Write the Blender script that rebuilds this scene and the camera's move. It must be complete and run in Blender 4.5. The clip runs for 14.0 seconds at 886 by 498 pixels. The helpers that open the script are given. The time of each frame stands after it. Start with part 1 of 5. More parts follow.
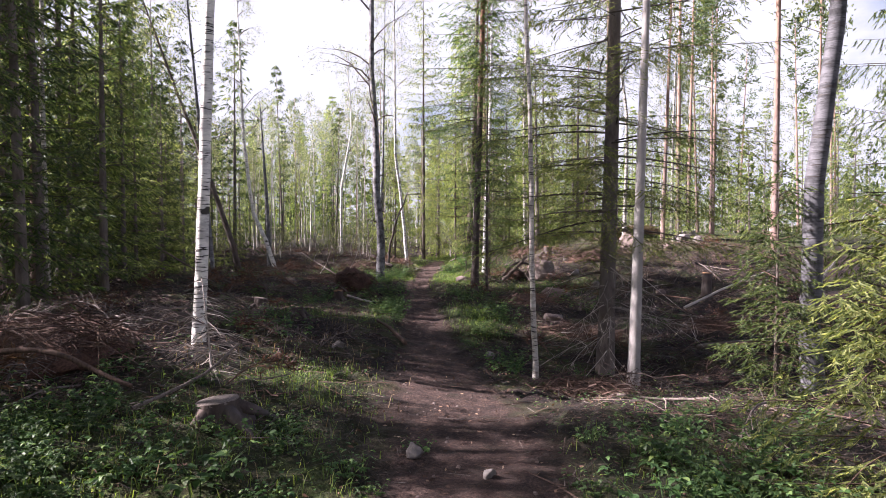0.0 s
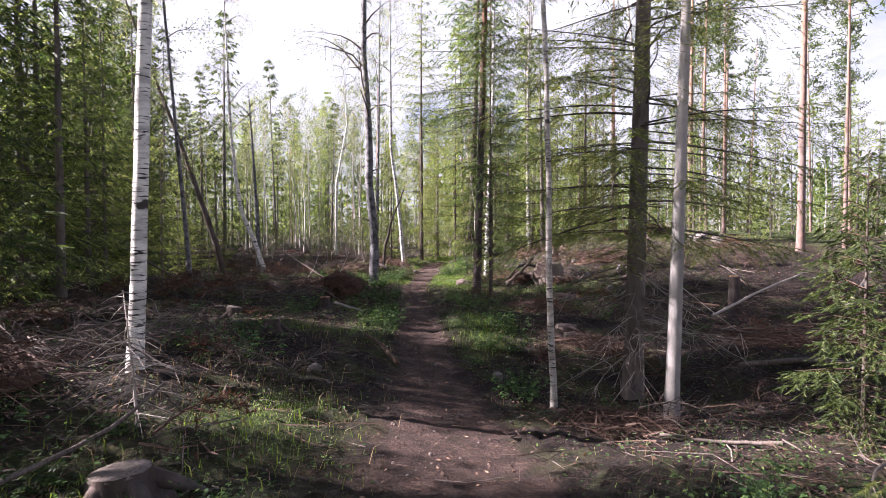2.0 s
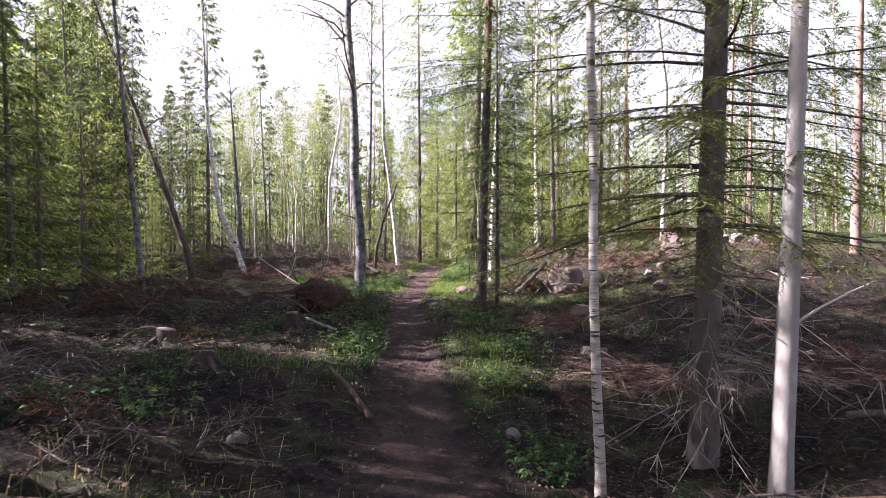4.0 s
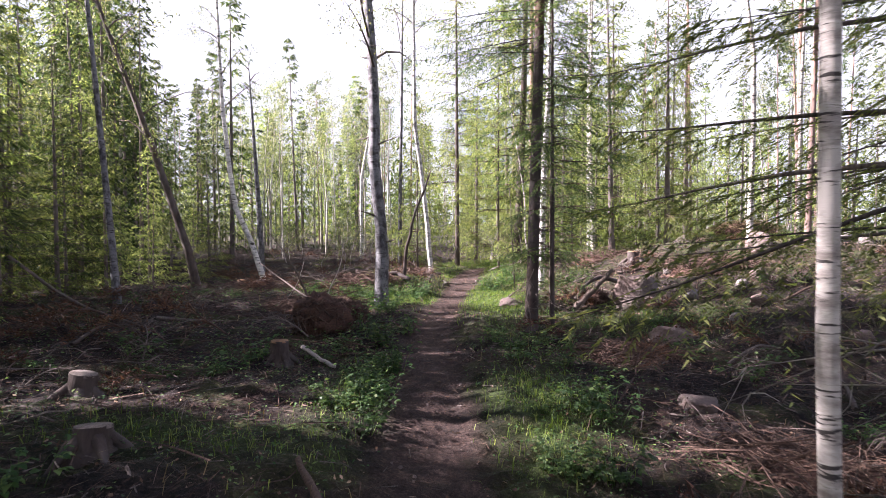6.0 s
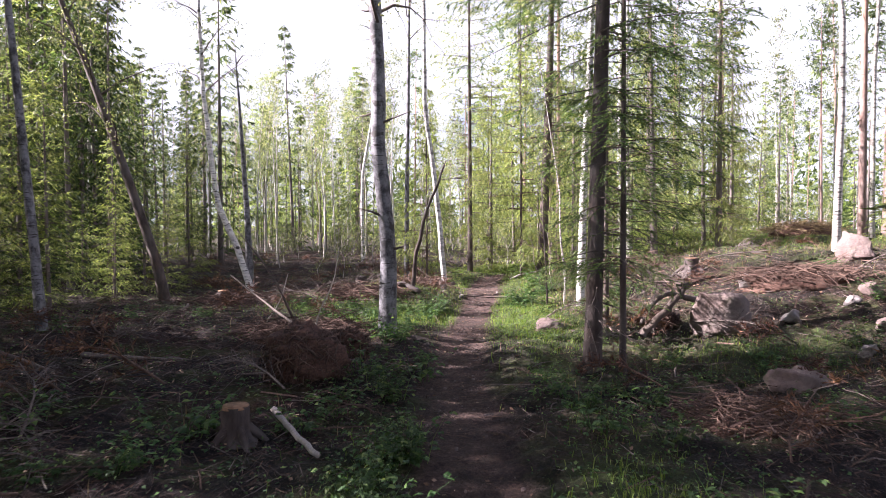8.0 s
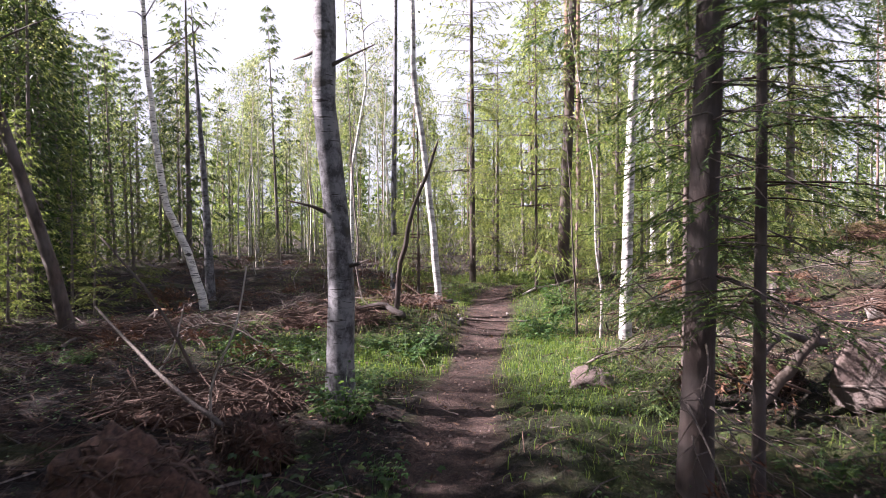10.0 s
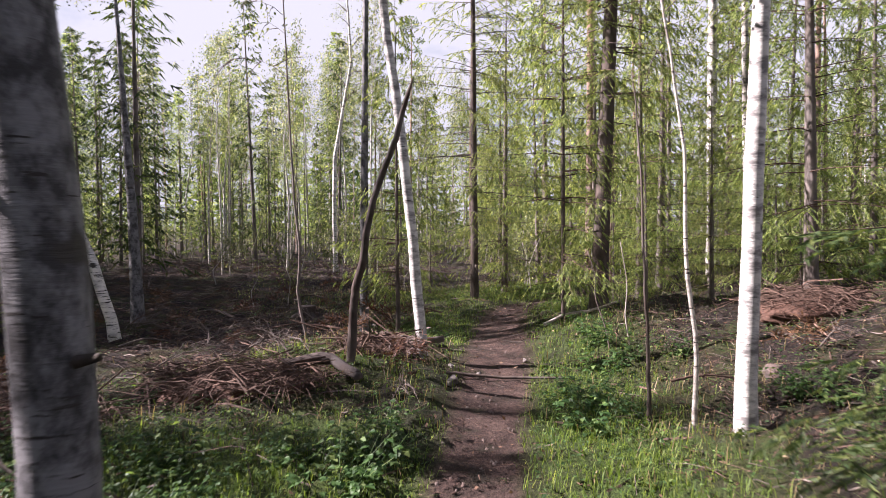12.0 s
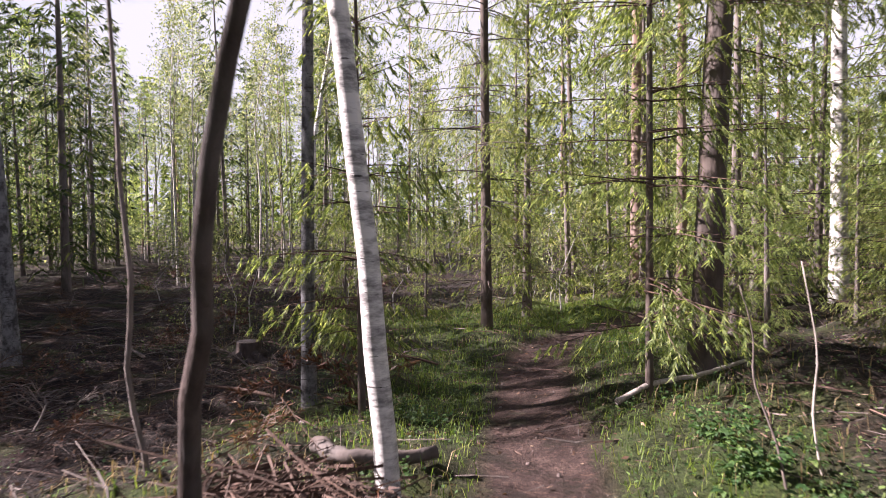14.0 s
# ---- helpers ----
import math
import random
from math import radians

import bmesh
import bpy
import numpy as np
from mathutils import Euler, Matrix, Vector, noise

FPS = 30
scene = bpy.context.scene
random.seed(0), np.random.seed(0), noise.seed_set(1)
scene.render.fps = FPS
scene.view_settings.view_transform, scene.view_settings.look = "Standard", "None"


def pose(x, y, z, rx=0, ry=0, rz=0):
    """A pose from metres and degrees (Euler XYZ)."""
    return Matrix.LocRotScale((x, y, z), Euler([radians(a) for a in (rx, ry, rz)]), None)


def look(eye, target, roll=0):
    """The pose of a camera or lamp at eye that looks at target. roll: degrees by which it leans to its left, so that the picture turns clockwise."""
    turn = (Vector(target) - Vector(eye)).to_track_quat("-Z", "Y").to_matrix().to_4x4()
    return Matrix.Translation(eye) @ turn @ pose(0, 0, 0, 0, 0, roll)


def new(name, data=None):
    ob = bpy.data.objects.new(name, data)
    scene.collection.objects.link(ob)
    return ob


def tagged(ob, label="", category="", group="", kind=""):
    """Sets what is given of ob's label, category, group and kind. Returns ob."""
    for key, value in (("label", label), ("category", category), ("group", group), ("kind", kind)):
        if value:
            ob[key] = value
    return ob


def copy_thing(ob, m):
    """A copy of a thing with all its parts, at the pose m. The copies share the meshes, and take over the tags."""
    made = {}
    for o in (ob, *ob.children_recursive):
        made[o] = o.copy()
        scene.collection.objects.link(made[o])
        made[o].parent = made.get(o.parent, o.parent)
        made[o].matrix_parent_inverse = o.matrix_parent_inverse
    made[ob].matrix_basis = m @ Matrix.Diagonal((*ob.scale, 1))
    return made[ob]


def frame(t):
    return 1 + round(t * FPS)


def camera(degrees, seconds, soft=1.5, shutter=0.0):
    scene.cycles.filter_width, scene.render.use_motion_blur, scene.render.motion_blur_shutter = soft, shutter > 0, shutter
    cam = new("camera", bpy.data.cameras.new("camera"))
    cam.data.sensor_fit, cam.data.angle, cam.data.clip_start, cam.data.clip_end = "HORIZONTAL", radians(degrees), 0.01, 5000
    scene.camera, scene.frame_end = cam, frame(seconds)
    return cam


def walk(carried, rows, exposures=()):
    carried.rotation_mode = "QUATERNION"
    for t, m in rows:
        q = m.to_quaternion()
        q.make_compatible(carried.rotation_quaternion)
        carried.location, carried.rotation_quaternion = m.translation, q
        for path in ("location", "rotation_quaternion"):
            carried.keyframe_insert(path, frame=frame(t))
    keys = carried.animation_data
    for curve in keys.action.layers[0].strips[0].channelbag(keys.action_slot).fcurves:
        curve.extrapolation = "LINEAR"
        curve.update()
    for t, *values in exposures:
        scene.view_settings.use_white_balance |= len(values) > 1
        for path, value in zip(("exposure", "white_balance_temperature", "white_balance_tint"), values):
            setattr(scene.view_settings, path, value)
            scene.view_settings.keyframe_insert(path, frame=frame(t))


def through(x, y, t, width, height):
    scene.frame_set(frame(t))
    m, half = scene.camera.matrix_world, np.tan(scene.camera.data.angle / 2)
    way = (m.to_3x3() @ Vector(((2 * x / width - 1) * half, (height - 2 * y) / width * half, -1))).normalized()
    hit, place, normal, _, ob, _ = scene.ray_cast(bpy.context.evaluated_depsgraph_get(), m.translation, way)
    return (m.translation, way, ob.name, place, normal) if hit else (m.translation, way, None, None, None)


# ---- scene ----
# ---- camera and its flight ----
cam = camera(65.7, 14.0, soft=0.8, shutter=0.3)
METRES, EYE, TILT = 25.0, 1.8, -2.0
ROWS = [
    (0.0, 0.0, 0.0, 0.0, 0.0, 0.0, 0.0),
    (0.5, -0.0001, 0.0117, 0.0002, -0.02, 0.0, -0.02),
    (1.0, -0.0003, 0.0283, 0.0004, -0.05, 0.0, -0.01),
    (1.5, -0.0001, 0.0493, 0.0009, -0.08, -0.0, 0.03),
    (2.0, 0.0002, 0.0734, 0.0015, -0.07, -0.02, 0.07),
    (2.2, 0.0004, 0.0838, 0.0017, -0.07, -0.02, 0.08),
    (4.0, 0.0044, 0.1935, 0.0042, 0.10, -0.05, 0.13),
    (4.3, 0.0051, 0.2127, 0.0046, 0.95, -0.06, 0.15),
    (4.5, 0.0056, 0.226, 0.0048, 2.13, -0.07, 0.15),
    (5.0, 0.0072, 0.2593, 0.0056, 3.53, -0.04, 0.08),
    (5.5, 0.0078, 0.2923, 0.0065, 3.51, -0.05, 0.13),
    (6.0, 0.0051, 0.3236, 0.0079, 3.52, -0.09, 0.15),
    (6.5, -0.0003, 0.3531, 0.0091, 3.55, -0.11, 0.18),
    (7.0, -0.0069, 0.3827, 0.01, 3.58, -0.1, 0.19),
    (7.5, -0.0128, 0.4152, 0.0115, 3.58, -0.07, 0.15),
    (8.0, -0.0173, 0.4504, 0.0128, 3.63, -0.03, 0.21),
    (10.5, -0.0204, 0.6585, 0.0213, 4.0, 0.0, 0.28),
    (11.0, -0.0212, 0.7048, 0.0233, 4.08, -0.04, 0.29),
    (11.5, -0.0219, 0.7531, 0.0255, 4.16, -0.05, 0.3),
    (12.0, -0.0225, 0.8017, 0.0272, 4.25, -0.07, 0.29),
    (12.5, -0.0241, 0.8508, 0.0292, 4.3, -0.08, 0.31),
    (13.0, -0.0284, 0.8989, 0.0312, 4.32, -0.14, 0.35),
    (13.5, -0.0333, 0.9477, 0.0331, 4.43, -0.16, 0.49),
    (14.0, -0.0334, 0.9965, 0.035, 4.61, -0.18, 0.47),
]
walk(cam, [(t, pose(0, 0, EYE, TILT) @ pose(METRES * x, METRES * y, METRES * z, 90 + pitch, roll, yaw)) for t, x, y, z, yaw, pitch, roll in ROWS],
     exposures=[(0.0, 2.42, 6200, 27), (2.2, 2.48, 6200, 27), (4.5, 2.82, 6150, 28), (8.2, 2.82, 6150, 28), (10.5, 2.38, 6200, 28), (11.5, 2.15, 6300, 27), (14.0, 2.28, 6350, 30)])

# ---- sky and sun ----
SUN_HEIGHT = 36.0
world = bpy.data.worlds.new("sky")
scene.world = world
world.use_nodes = True
wn, wl = world.node_tree.nodes, world.node_tree.links
sky = wn.new("ShaderNodeTexSky")
sky.sky_type = "NISHITA"
sky.sun_disc = False
sky.sun_elevation = radians(SUN_HEIGHT)
sky.sun_rotation = radians(-88)
sky.air_density, sky.dust_density = 1.0, 1.5
way = wn.new("ShaderNodeTexCoord")
stretch = wn.new("ShaderNodeMapping")
stretch.inputs["Scale"].default_value = (1.6, 1.6, 3.2)
cloud = wn.new("ShaderNodeTexNoise")
cloud.inputs["Scale"].default_value, cloud.inputs["Detail"].default_value, cloud.inputs["Roughness"].default_value = 1.5, 7, 0.55
cover = wn.new("ShaderNodeValToRGB")
cover.color_ramp.elements[0].position, cover.color_ramp.elements[1].position = 0.31, 0.46
white = wn.new("ShaderNodeMixRGB")
white.inputs[2].default_value = (7.0, 7.35, 7.8, 1)
wl.new(way.outputs["Generated"], stretch.inputs["Vector"])
wl.new(stretch.outputs["Vector"], cloud.inputs["Vector"])
wl.new(cloud.outputs["Fac"], cover.inputs["Fac"])
high = wn.new("ShaderNodeSeparateXYZ")
clear = wn.new("ShaderNodeMapRange")
clear.inputs[1].default_value, clear.inputs[2].default_value, clear.inputs[3].default_value, clear.inputs[4].default_value = 0.38, 0.72, 1.0, 0.06
veil = wn.new("ShaderNodeMath")
veil.operation = "MULTIPLY"
wl.new(way.outputs["Generated"], high.inputs[0])
wl.new(high.outputs["Z"], clear.inputs[0])
wl.new(cover.outputs["Color"], veil.inputs[0])
wl.new(clear.outputs[0], veil.inputs[1])
wl.new(veil.outputs[0], white.inputs[0])
wl.new(sky.outputs["Color"], white.inputs[1])
wl.new(white.outputs["Color"], wn["Background"].inputs["Color"])
wn["Background"].inputs["Strength"].default_value = 0.027

lamp = bpy.data.lights.new("sun", "SUN")
lamp.energy, lamp.angle, lamp.color = 5.0, radians(0.6), (1.0, 0.94, 0.87)
sun = new("sun", lamp)
sun.matrix_world = look((-30 * math.cos(radians(SUN_HEIGHT)), 0.5, 30 * math.sin(radians(SUN_HEIGHT))), (0, 0, 0))

# ---- materials ----
def material(name, rough=0.85):
    mat = bpy.data.materials.new(name)
    mat.use_nodes = True
    bsdf = mat.node_tree.nodes["Principled BSDF"]
    bsdf.inputs["Roughness"].default_value = rough
    bsdf.inputs["Specular IOR Level"].default_value = 0.25
    return mat, mat.node_tree.nodes, mat.node_tree.links, bsdf


def noise_node(nodes, links, vector, scale, detail=5, rough=0.6, stretch=None):
    if stretch:
        mp = nodes.new("ShaderNodeMapping")
        mp.inputs["Scale"].default_value = stretch
        links.new(vector, mp.inputs["Vector"])
        vector = mp.outputs["Vector"]
    n = nodes.new("ShaderNodeTexNoise")
    n.inputs["Scale"].default_value, n.inputs["Detail"].default_value, n.inputs["Roughness"].default_value = scale, detail, rough
    links.new(vector, n.inputs["Vector"])
    return n.outputs["Fac"]


def ramp_node(nodes, links, fac, stops):
    r = nodes.new("ShaderNodeValToRGB")
    while len(r.color_ramp.elements) < len(stops):
        r.color_ramp.elements.new(0.5)
    for e, (p, c) in zip(r.color_ramp.elements, stops):
        e.position = p
        e.color = (c, c, c, 1) if isinstance(c, (int, float)) else (*c, 1)
    links.new(fac, r.inputs["Fac"])
    return r.outputs["Color"]


def mix_node(nodes, links, fac, a, b, mode="MIX"):
    m = nodes.new("ShaderNodeMixRGB")
    m.blend_type = mode
    for socket, value in ((m.inputs[0], fac), (m.inputs[1], a), (m.inputs[2], b)):
        if isinstance(value, (int, float)):
            socket.default_value = value
        elif isinstance(value, tuple):
            socket.default_value = (*value, 1)
        else:
            links.new(value, socket)
    return m.outputs[0]


def bump_node(nodes, links, bsdf, height, strength, distance):
    b = nodes.new("ShaderNodeBump")
    b.inputs["Strength"].default_value, b.inputs["Distance"].default_value = strength, distance
    links.new(height, b.inputs["Height"])
    links.new(b.outputs["Normal"], bsdf.inputs["Normal"])


def coords(nodes, kind="Object"):
    return nodes.new("ShaderNodeTexCoord").outputs[kind]


def leaf_material(name, dark, light, glow, through=0.45, rough=0.5):
    """Leaves and needles: colour by leaf and by plant, light let through."""
    mat, nodes, links, bsdf = material(name, rough)
    geo = nodes.new("ShaderNodeNewGeometry")
    info = nodes.new("ShaderNodeObjectInfo")
    c = ramp_node(nodes, links, geo.outputs["Random Per Island"], [(0.0, dark), (0.75, light), (1.0, glow)])
    v = nodes.new("ShaderNodeHueSaturation")
    hue = nodes.new("ShaderNodeMapRange")
    hue.inputs[3].default_value, hue.inputs[4].default_value = 0.485, 0.512
    val = nodes.new("ShaderNodeMapRange")
    val.inputs[3].default_value, val.inputs[4].default_value = 0.75, 1.25
    links.new(info.outputs["Random"], hue.inputs[0])
    links.new(info.outputs["Random"], val.inputs[0])
    links.new(hue.outputs[0], v.inputs["Hue"])
    links.new(val.outputs[0], v.inputs["Value"])
    links.new(c, v.inputs["Color"])
    links.new(v.outputs["Color"], bsdf.inputs["Base Color"])
    tr = nodes.new("ShaderNodeBsdfTranslucent")
    warm = mix_node(nodes, links, 1.0, v.outputs["Color"], (1.5, 1.5, 0.85), "MULTIPLY")
    links.new(warm, tr.inputs["Color"])
    mx = nodes.new("ShaderNodeMixShader")
    mx.inputs[0].default_value = through
    links.new(bsdf.outputs[0], mx.inputs[1])
    links.new(tr.outputs[0], mx.inputs[2])
    links.new(mx.outputs[0], nodes["Material Output"].inputs["Surface"])
    return mat


def bark_material(name, low, high, ridge, stretch, upper=None, at=(4.0, 8.0)):
    """Furrowed bark; upper: the colour that the trunk turns to between two heights."""
    mat, nodes, links, bsdf = material(name, 0.9)
    co = coords(nodes)
    f = noise_node(nodes, links, co, 9.0, 6, 0.65, stretch)
    p = noise_node(nodes, links, co, 1.3, 3, 0.6)
    c = ramp_node(nodes, links, f, [(0.3, low), (0.7, high)])
    c = mix_node(nodes, links, ramp_node(nodes, links, p, [(0.42, 0.0), (0.62, 0.55)]), c, tuple(0.5 * a + 0.08 for a in high))
    if upper:
        sep = nodes.new("ShaderNodeSeparateXYZ")
        links.new(co, sep.inputs[0])
        m = nodes.new("ShaderNodeMapRange")
        m.inputs[1].default_value, m.inputs[2].default_value = at
        links.new(sep.outputs["Z"], m.inputs[0])
        u = ramp_node(nodes, links, f, [(0.3, tuple(a * 0.55 for a in upper)), (0.65, upper)])
        c = mix_node(nodes, links, m.outputs[0], c, u)
    links.new(c, bsdf.inputs["Base Color"])
    bump_node(nodes, links, bsdf, f, 0.9, ridge)
    return mat


def birch_material(name, white=(0.72, 0.69, 0.64), grey=(0.42, 0.40, 0.38), scars=0.56, patch=3.0, tall=3.0):
    """Birch bark: pale, with dark dashes that run round the stem and black knots."""
    mat, nodes, links, bsdf = material(name, 0.7)
    co = coords(nodes)
    peel = noise_node(nodes, links, co, patch, 6, 0.7, (1, 1, tall))
    c = ramp_node(nodes, links, peel, [(0.40, grey), (0.57, white)])
    dash = noise_node(nodes, links, co, 5.0, 4, 0.55, (1.0, 1.0, 9.0))
    c = mix_node(nodes, links, ramp_node(nodes, links, dash, [(scars, 0.0), (scars + 0.05, 1.0)]), c, (0.035, 0.03, 0.028))
    knot = noise_node(nodes, links, co, 2.2, 3, 0.5, (1.2, 1.2, 2.2))
    c = mix_node(nodes, links, ramp_node(nodes, links, knot, [(0.63, 0.0), (0.68, 1.0)]), c, (0.05, 0.045, 0.04))
    links.new(c, bsdf.inputs["Base Color"])
    bump_node(nodes, links, bsdf, dash, 0.5, 0.012)
    return mat


def wood_material(name, a, b, grain=(12, 12, 1.5), rough=0.85):
    mat, nodes, links, bsdf = material(name, rough)
    co = coords(nodes)
    geo = nodes.new("ShaderNodeNewGeometry")
    f = noise_node(nodes, links, co, 4.0, 5, 0.65, grain)
    c = ramp_node(nodes, links, f, [(0.3, a), (0.7, b)])
    v = ramp_node(nodes, links, geo.outputs["Random Per Island"], [(0.0, 0.45), (1.0, 1.3)])
    links.new(mix_node(nodes, links, 1.0, c, v, "MULTIPLY"), bsdf.inputs["Base Color"])
    bump_node(nodes, links, bsdf, f, 0.5, 0.01)
    return mat


def stone_material(name, tone):
    mat, nodes, links, bsdf = material(name, 0.85)
    co = coords(nodes)
    f = noise_node(nodes, links, co, 14.0, 8, 0.7)
    g = noise_node(nodes, links, co, 2.2, 4, 0.6)
    h = noise_node(nodes, links, co, 5.0, 5, 0.7)
    c = ramp_node(nodes, links, f, [(0.3, tuple(0.55 * t for t in tone)), (0.7, tone)])
    c = mix_node(nodes, links, ramp_node(nodes, links, g, [(0.45, 0.0), (0.62, 0.5)]), c, (0.15, 0.135, 0.125))
    c = mix_node(nodes, links, ramp_node(nodes, links, h, [(0.56, 0.0), (0.66, 0.75)]), c, (0.10, 0.085, 0.06))
    links.new(c, bsdf.inputs["Base Color"])
    bump_node(nodes, links, bsdf, f, 1.0, 0.05)
    return mat


def fibres(nodes, links, co, turn, scale, lo, hi):
    """Thin streaks that lie one way, like needles and broken twigs on soil."""
    mp = nodes.new("ShaderNodeMapping")
    mp.inputs["Rotation"].default_value = (0, 0, radians(turn))
    links.new(co, mp.inputs["Vector"])
    return ramp_node(nodes, links, noise_node(nodes, links, mp.outputs["Vector"], scale, 3, 0.6, (1.0, 0.09, 1.0)), [(lo, 0.0), (hi, 1.0)])


def ground_material():
    mat, nodes, links, bsdf = material("forest_floor", 0.95)
    co = coords(nodes)
    fine = noise_node(nodes, links, co, 34.0, 8, 0.8)
    clod = noise_node(nodes, links, co, 9.0, 6, 0.7)
    mid = noise_node(nodes, links, co, 3.2, 6, 0.65)
    wide = noise_node(nodes, links, co, 0.55, 5, 0.6)
    patch = noise_node(nodes, links, co, 1.1, 5, 0.65, (1.0, 1.0, 1.0))
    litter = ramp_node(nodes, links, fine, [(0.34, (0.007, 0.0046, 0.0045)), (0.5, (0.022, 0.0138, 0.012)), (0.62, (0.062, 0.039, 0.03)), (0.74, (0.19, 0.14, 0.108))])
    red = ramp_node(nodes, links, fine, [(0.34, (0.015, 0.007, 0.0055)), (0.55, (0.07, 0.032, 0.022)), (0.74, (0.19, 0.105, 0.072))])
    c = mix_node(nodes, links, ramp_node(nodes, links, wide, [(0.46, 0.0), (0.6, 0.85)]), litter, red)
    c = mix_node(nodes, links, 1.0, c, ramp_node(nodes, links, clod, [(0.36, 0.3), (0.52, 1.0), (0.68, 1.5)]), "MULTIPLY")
    for turn, scale, tone in ((15, 46, (0.15, 0.088, 0.06)), (75, 40, (0.20, 0.15, 0.12)), (132, 52, (0.11, 0.06, 0.042))):
        c = mix_node(nodes, links, mix_node(nodes, links, 1.0, fibres(nodes, links, co, turn, scale, 0.60, 0.66), ramp_node(nodes, links, mid, [(0.4, 0.25), (0.6, 0.9)]), "MULTIPLY"), c, tone)
    # wood shade put into the floor colour: darker and bluish, the path left out
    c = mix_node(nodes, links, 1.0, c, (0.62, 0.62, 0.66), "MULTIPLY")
    moss = ramp_node(nodes, links, fine, [(0.34, (0.014, 0.026, 0.006)), (0.55, (0.06, 0.095, 0.02)), (0.74, (0.15, 0.195, 0.05))])
    field = nodes.new("ShaderNodeAttribute")
    field.attribute_name = "grass"
    amount = mix_node(nodes, links, 1.0, field.outputs["Fac"], ramp_node(nodes, links, mid, [(0.3, 0.25), (0.55, 1.0)]), "MULTIPLY")
    amount = mix_node(nodes, links, 1.0, amount, ramp_node(nodes, links, patch, [(0.5, 0.0), (0.62, 0.42)]), "ADD")
    c = mix_node(nodes, links, amount, c, moss)
    soil = ramp_node(nodes, links, mid, [(0.3, (0.028, 0.0165, 0.0135)), (0.55, (0.08, 0.049, 0.040)), (0.75, (0.15, 0.098, 0.081))])
    grit = ramp_node(nodes, links, fine, [(0.34, 0.25), (0.52, 0.85), (0.7, 2.0)])
    soil = mix_node(nodes, links, 1.0, soil, grit, "MULTIPLY")
    soil = mix_node(nodes, links, mix_node(nodes, links, 1.0, fibres(nodes, links, co, 100, 44, 0.62, 0.68), (0.7, 0.7, 0.7), "MULTIPLY"), soil, (0.17, 0.10, 0.07))
    track = nodes.new("ShaderNodeAttribute")
    track.attribute_name = "track"
    edge = mix_node(nodes, links, 1.0, track.outputs["Fac"], ramp_node(nodes, links, mid, [(0.25, 0.35), (0.55, 1.25)]), "MULTIPLY")
    c = mix_node(nodes, links, edge, c, soil)
    links.new(c, bsdf.inputs["Base Color"])
    relief = mix_node(nodes, links, 0.55, fine, clod)
    bump_node(nodes, links, bsdf, relief, 1.0, 0.13)
    return mat


# needles of the shaded wood, darkened in colour to deepen the shade
NEEDLES = leaf_material("spruce_needles", (0.017, 0.034, 0.014), (0.06, 0.092, 0.034), (0.18, 0.205, 0.078), 0.48)
# yellow-green of young spruces, lightened as if sunlit; old trees wear it too
NEEDLES_YOUNG_LIT = leaf_material("young_spruce_needles", (0.055, 0.085, 0.03), (0.18, 0.222, 0.075), (0.36, 0.39, 0.15), 0.56)
NEEDLES_MID = leaf_material("green_spruce_needles", (0.024, 0.047, 0.018), (0.075, 0.115, 0.036), (0.17, 0.205, 0.068), 0.42)
PINE_NEEDLES = leaf_material("pine_needles", (0.03, 0.055, 0.025), (0.08, 0.11, 0.045), (0.14, 0.16, 0.06), 0.35)
BIRCH_LEAVES = leaf_material("birch_leaves", (0.05, 0.072, 0.036), (0.148, 0.17, 0.085), (0.34, 0.35, 0.19), 0.55)
HERB_LEAVES = leaf_material("herb_leaves", (0.022, 0.05, 0.016), (0.062, 0.115, 0.036), (0.16, 0.22, 0.07), 0.42)
GRASS = leaf_material("grass_blades", (0.05, 0.095, 0.018), (0.135, 0.21, 0.04), (0.23, 0.28, 0.08), 0.45)
DRY_GRASS = leaf_material("dry_grass", (0.10, 0.075, 0.035), (0.22, 0.17, 0.085), (0.33, 0.26, 0.14), 0.25)
BROWN_NEEDLES = leaf_material("dead_needles", (0.036, 0.017, 0.011), (0.105, 0.05, 0.03), (0.20, 0.11, 0.068), 0.2)
BIRCH = birch_material("birch_bark")
# old grey bark, darkened further so sunlit trunks look shaded
BIRCH_OLD_SHADED = birch_material("old_birch_bark", (0.19, 0.187, 0.195), (0.045, 0.043, 0.045), 0.62, 7.0, 0.8)
BIRCH_DARK = birch_material("dark_birch_bark", (0.10, 0.098, 0.105), (0.035, 0.034, 0.036), 0.6)
BIRCH_THIN = birch_material("thin_birch_bark", (0.46, 0.425, 0.385), (0.2, 0.175, 0.155), 0.59)
BIRCH_FAR = birch_material("far_birch_bark", (0.48, 0.45, 0.40), (0.22, 0.2, 0.18), 0.57)
BIRCH_CLEAN = birch_material("bright_birch_bark", (0.56, 0.54, 0.51), (0.17, 0.16, 0.155), 0.67)
SPRUCE_BARK = bark_material("spruce_bark", (0.045, 0.037, 0.033), (0.19, 0.155, 0.138), 0.05, (1, 1, 0.35))
DARK_BARK = bark_material("dark_bark", (0.03, 0.024, 0.02), (0.11, 0.08, 0.065), 0.02, (1, 1, 0.3))
GREY_BARK = bark_material("grey_bark", (0.22, 0.2, 0.19), (0.42, 0.39, 0.37), 0.008, (1, 1, 0.5))
PINE_BARK = bark_material("pine_bark", (0.09, 0.06, 0.05), (0.26, 0.175, 0.145), 0.03, (1, 1, 0.4), (0.34, 0.22, 0.165), (3.5, 9.0))
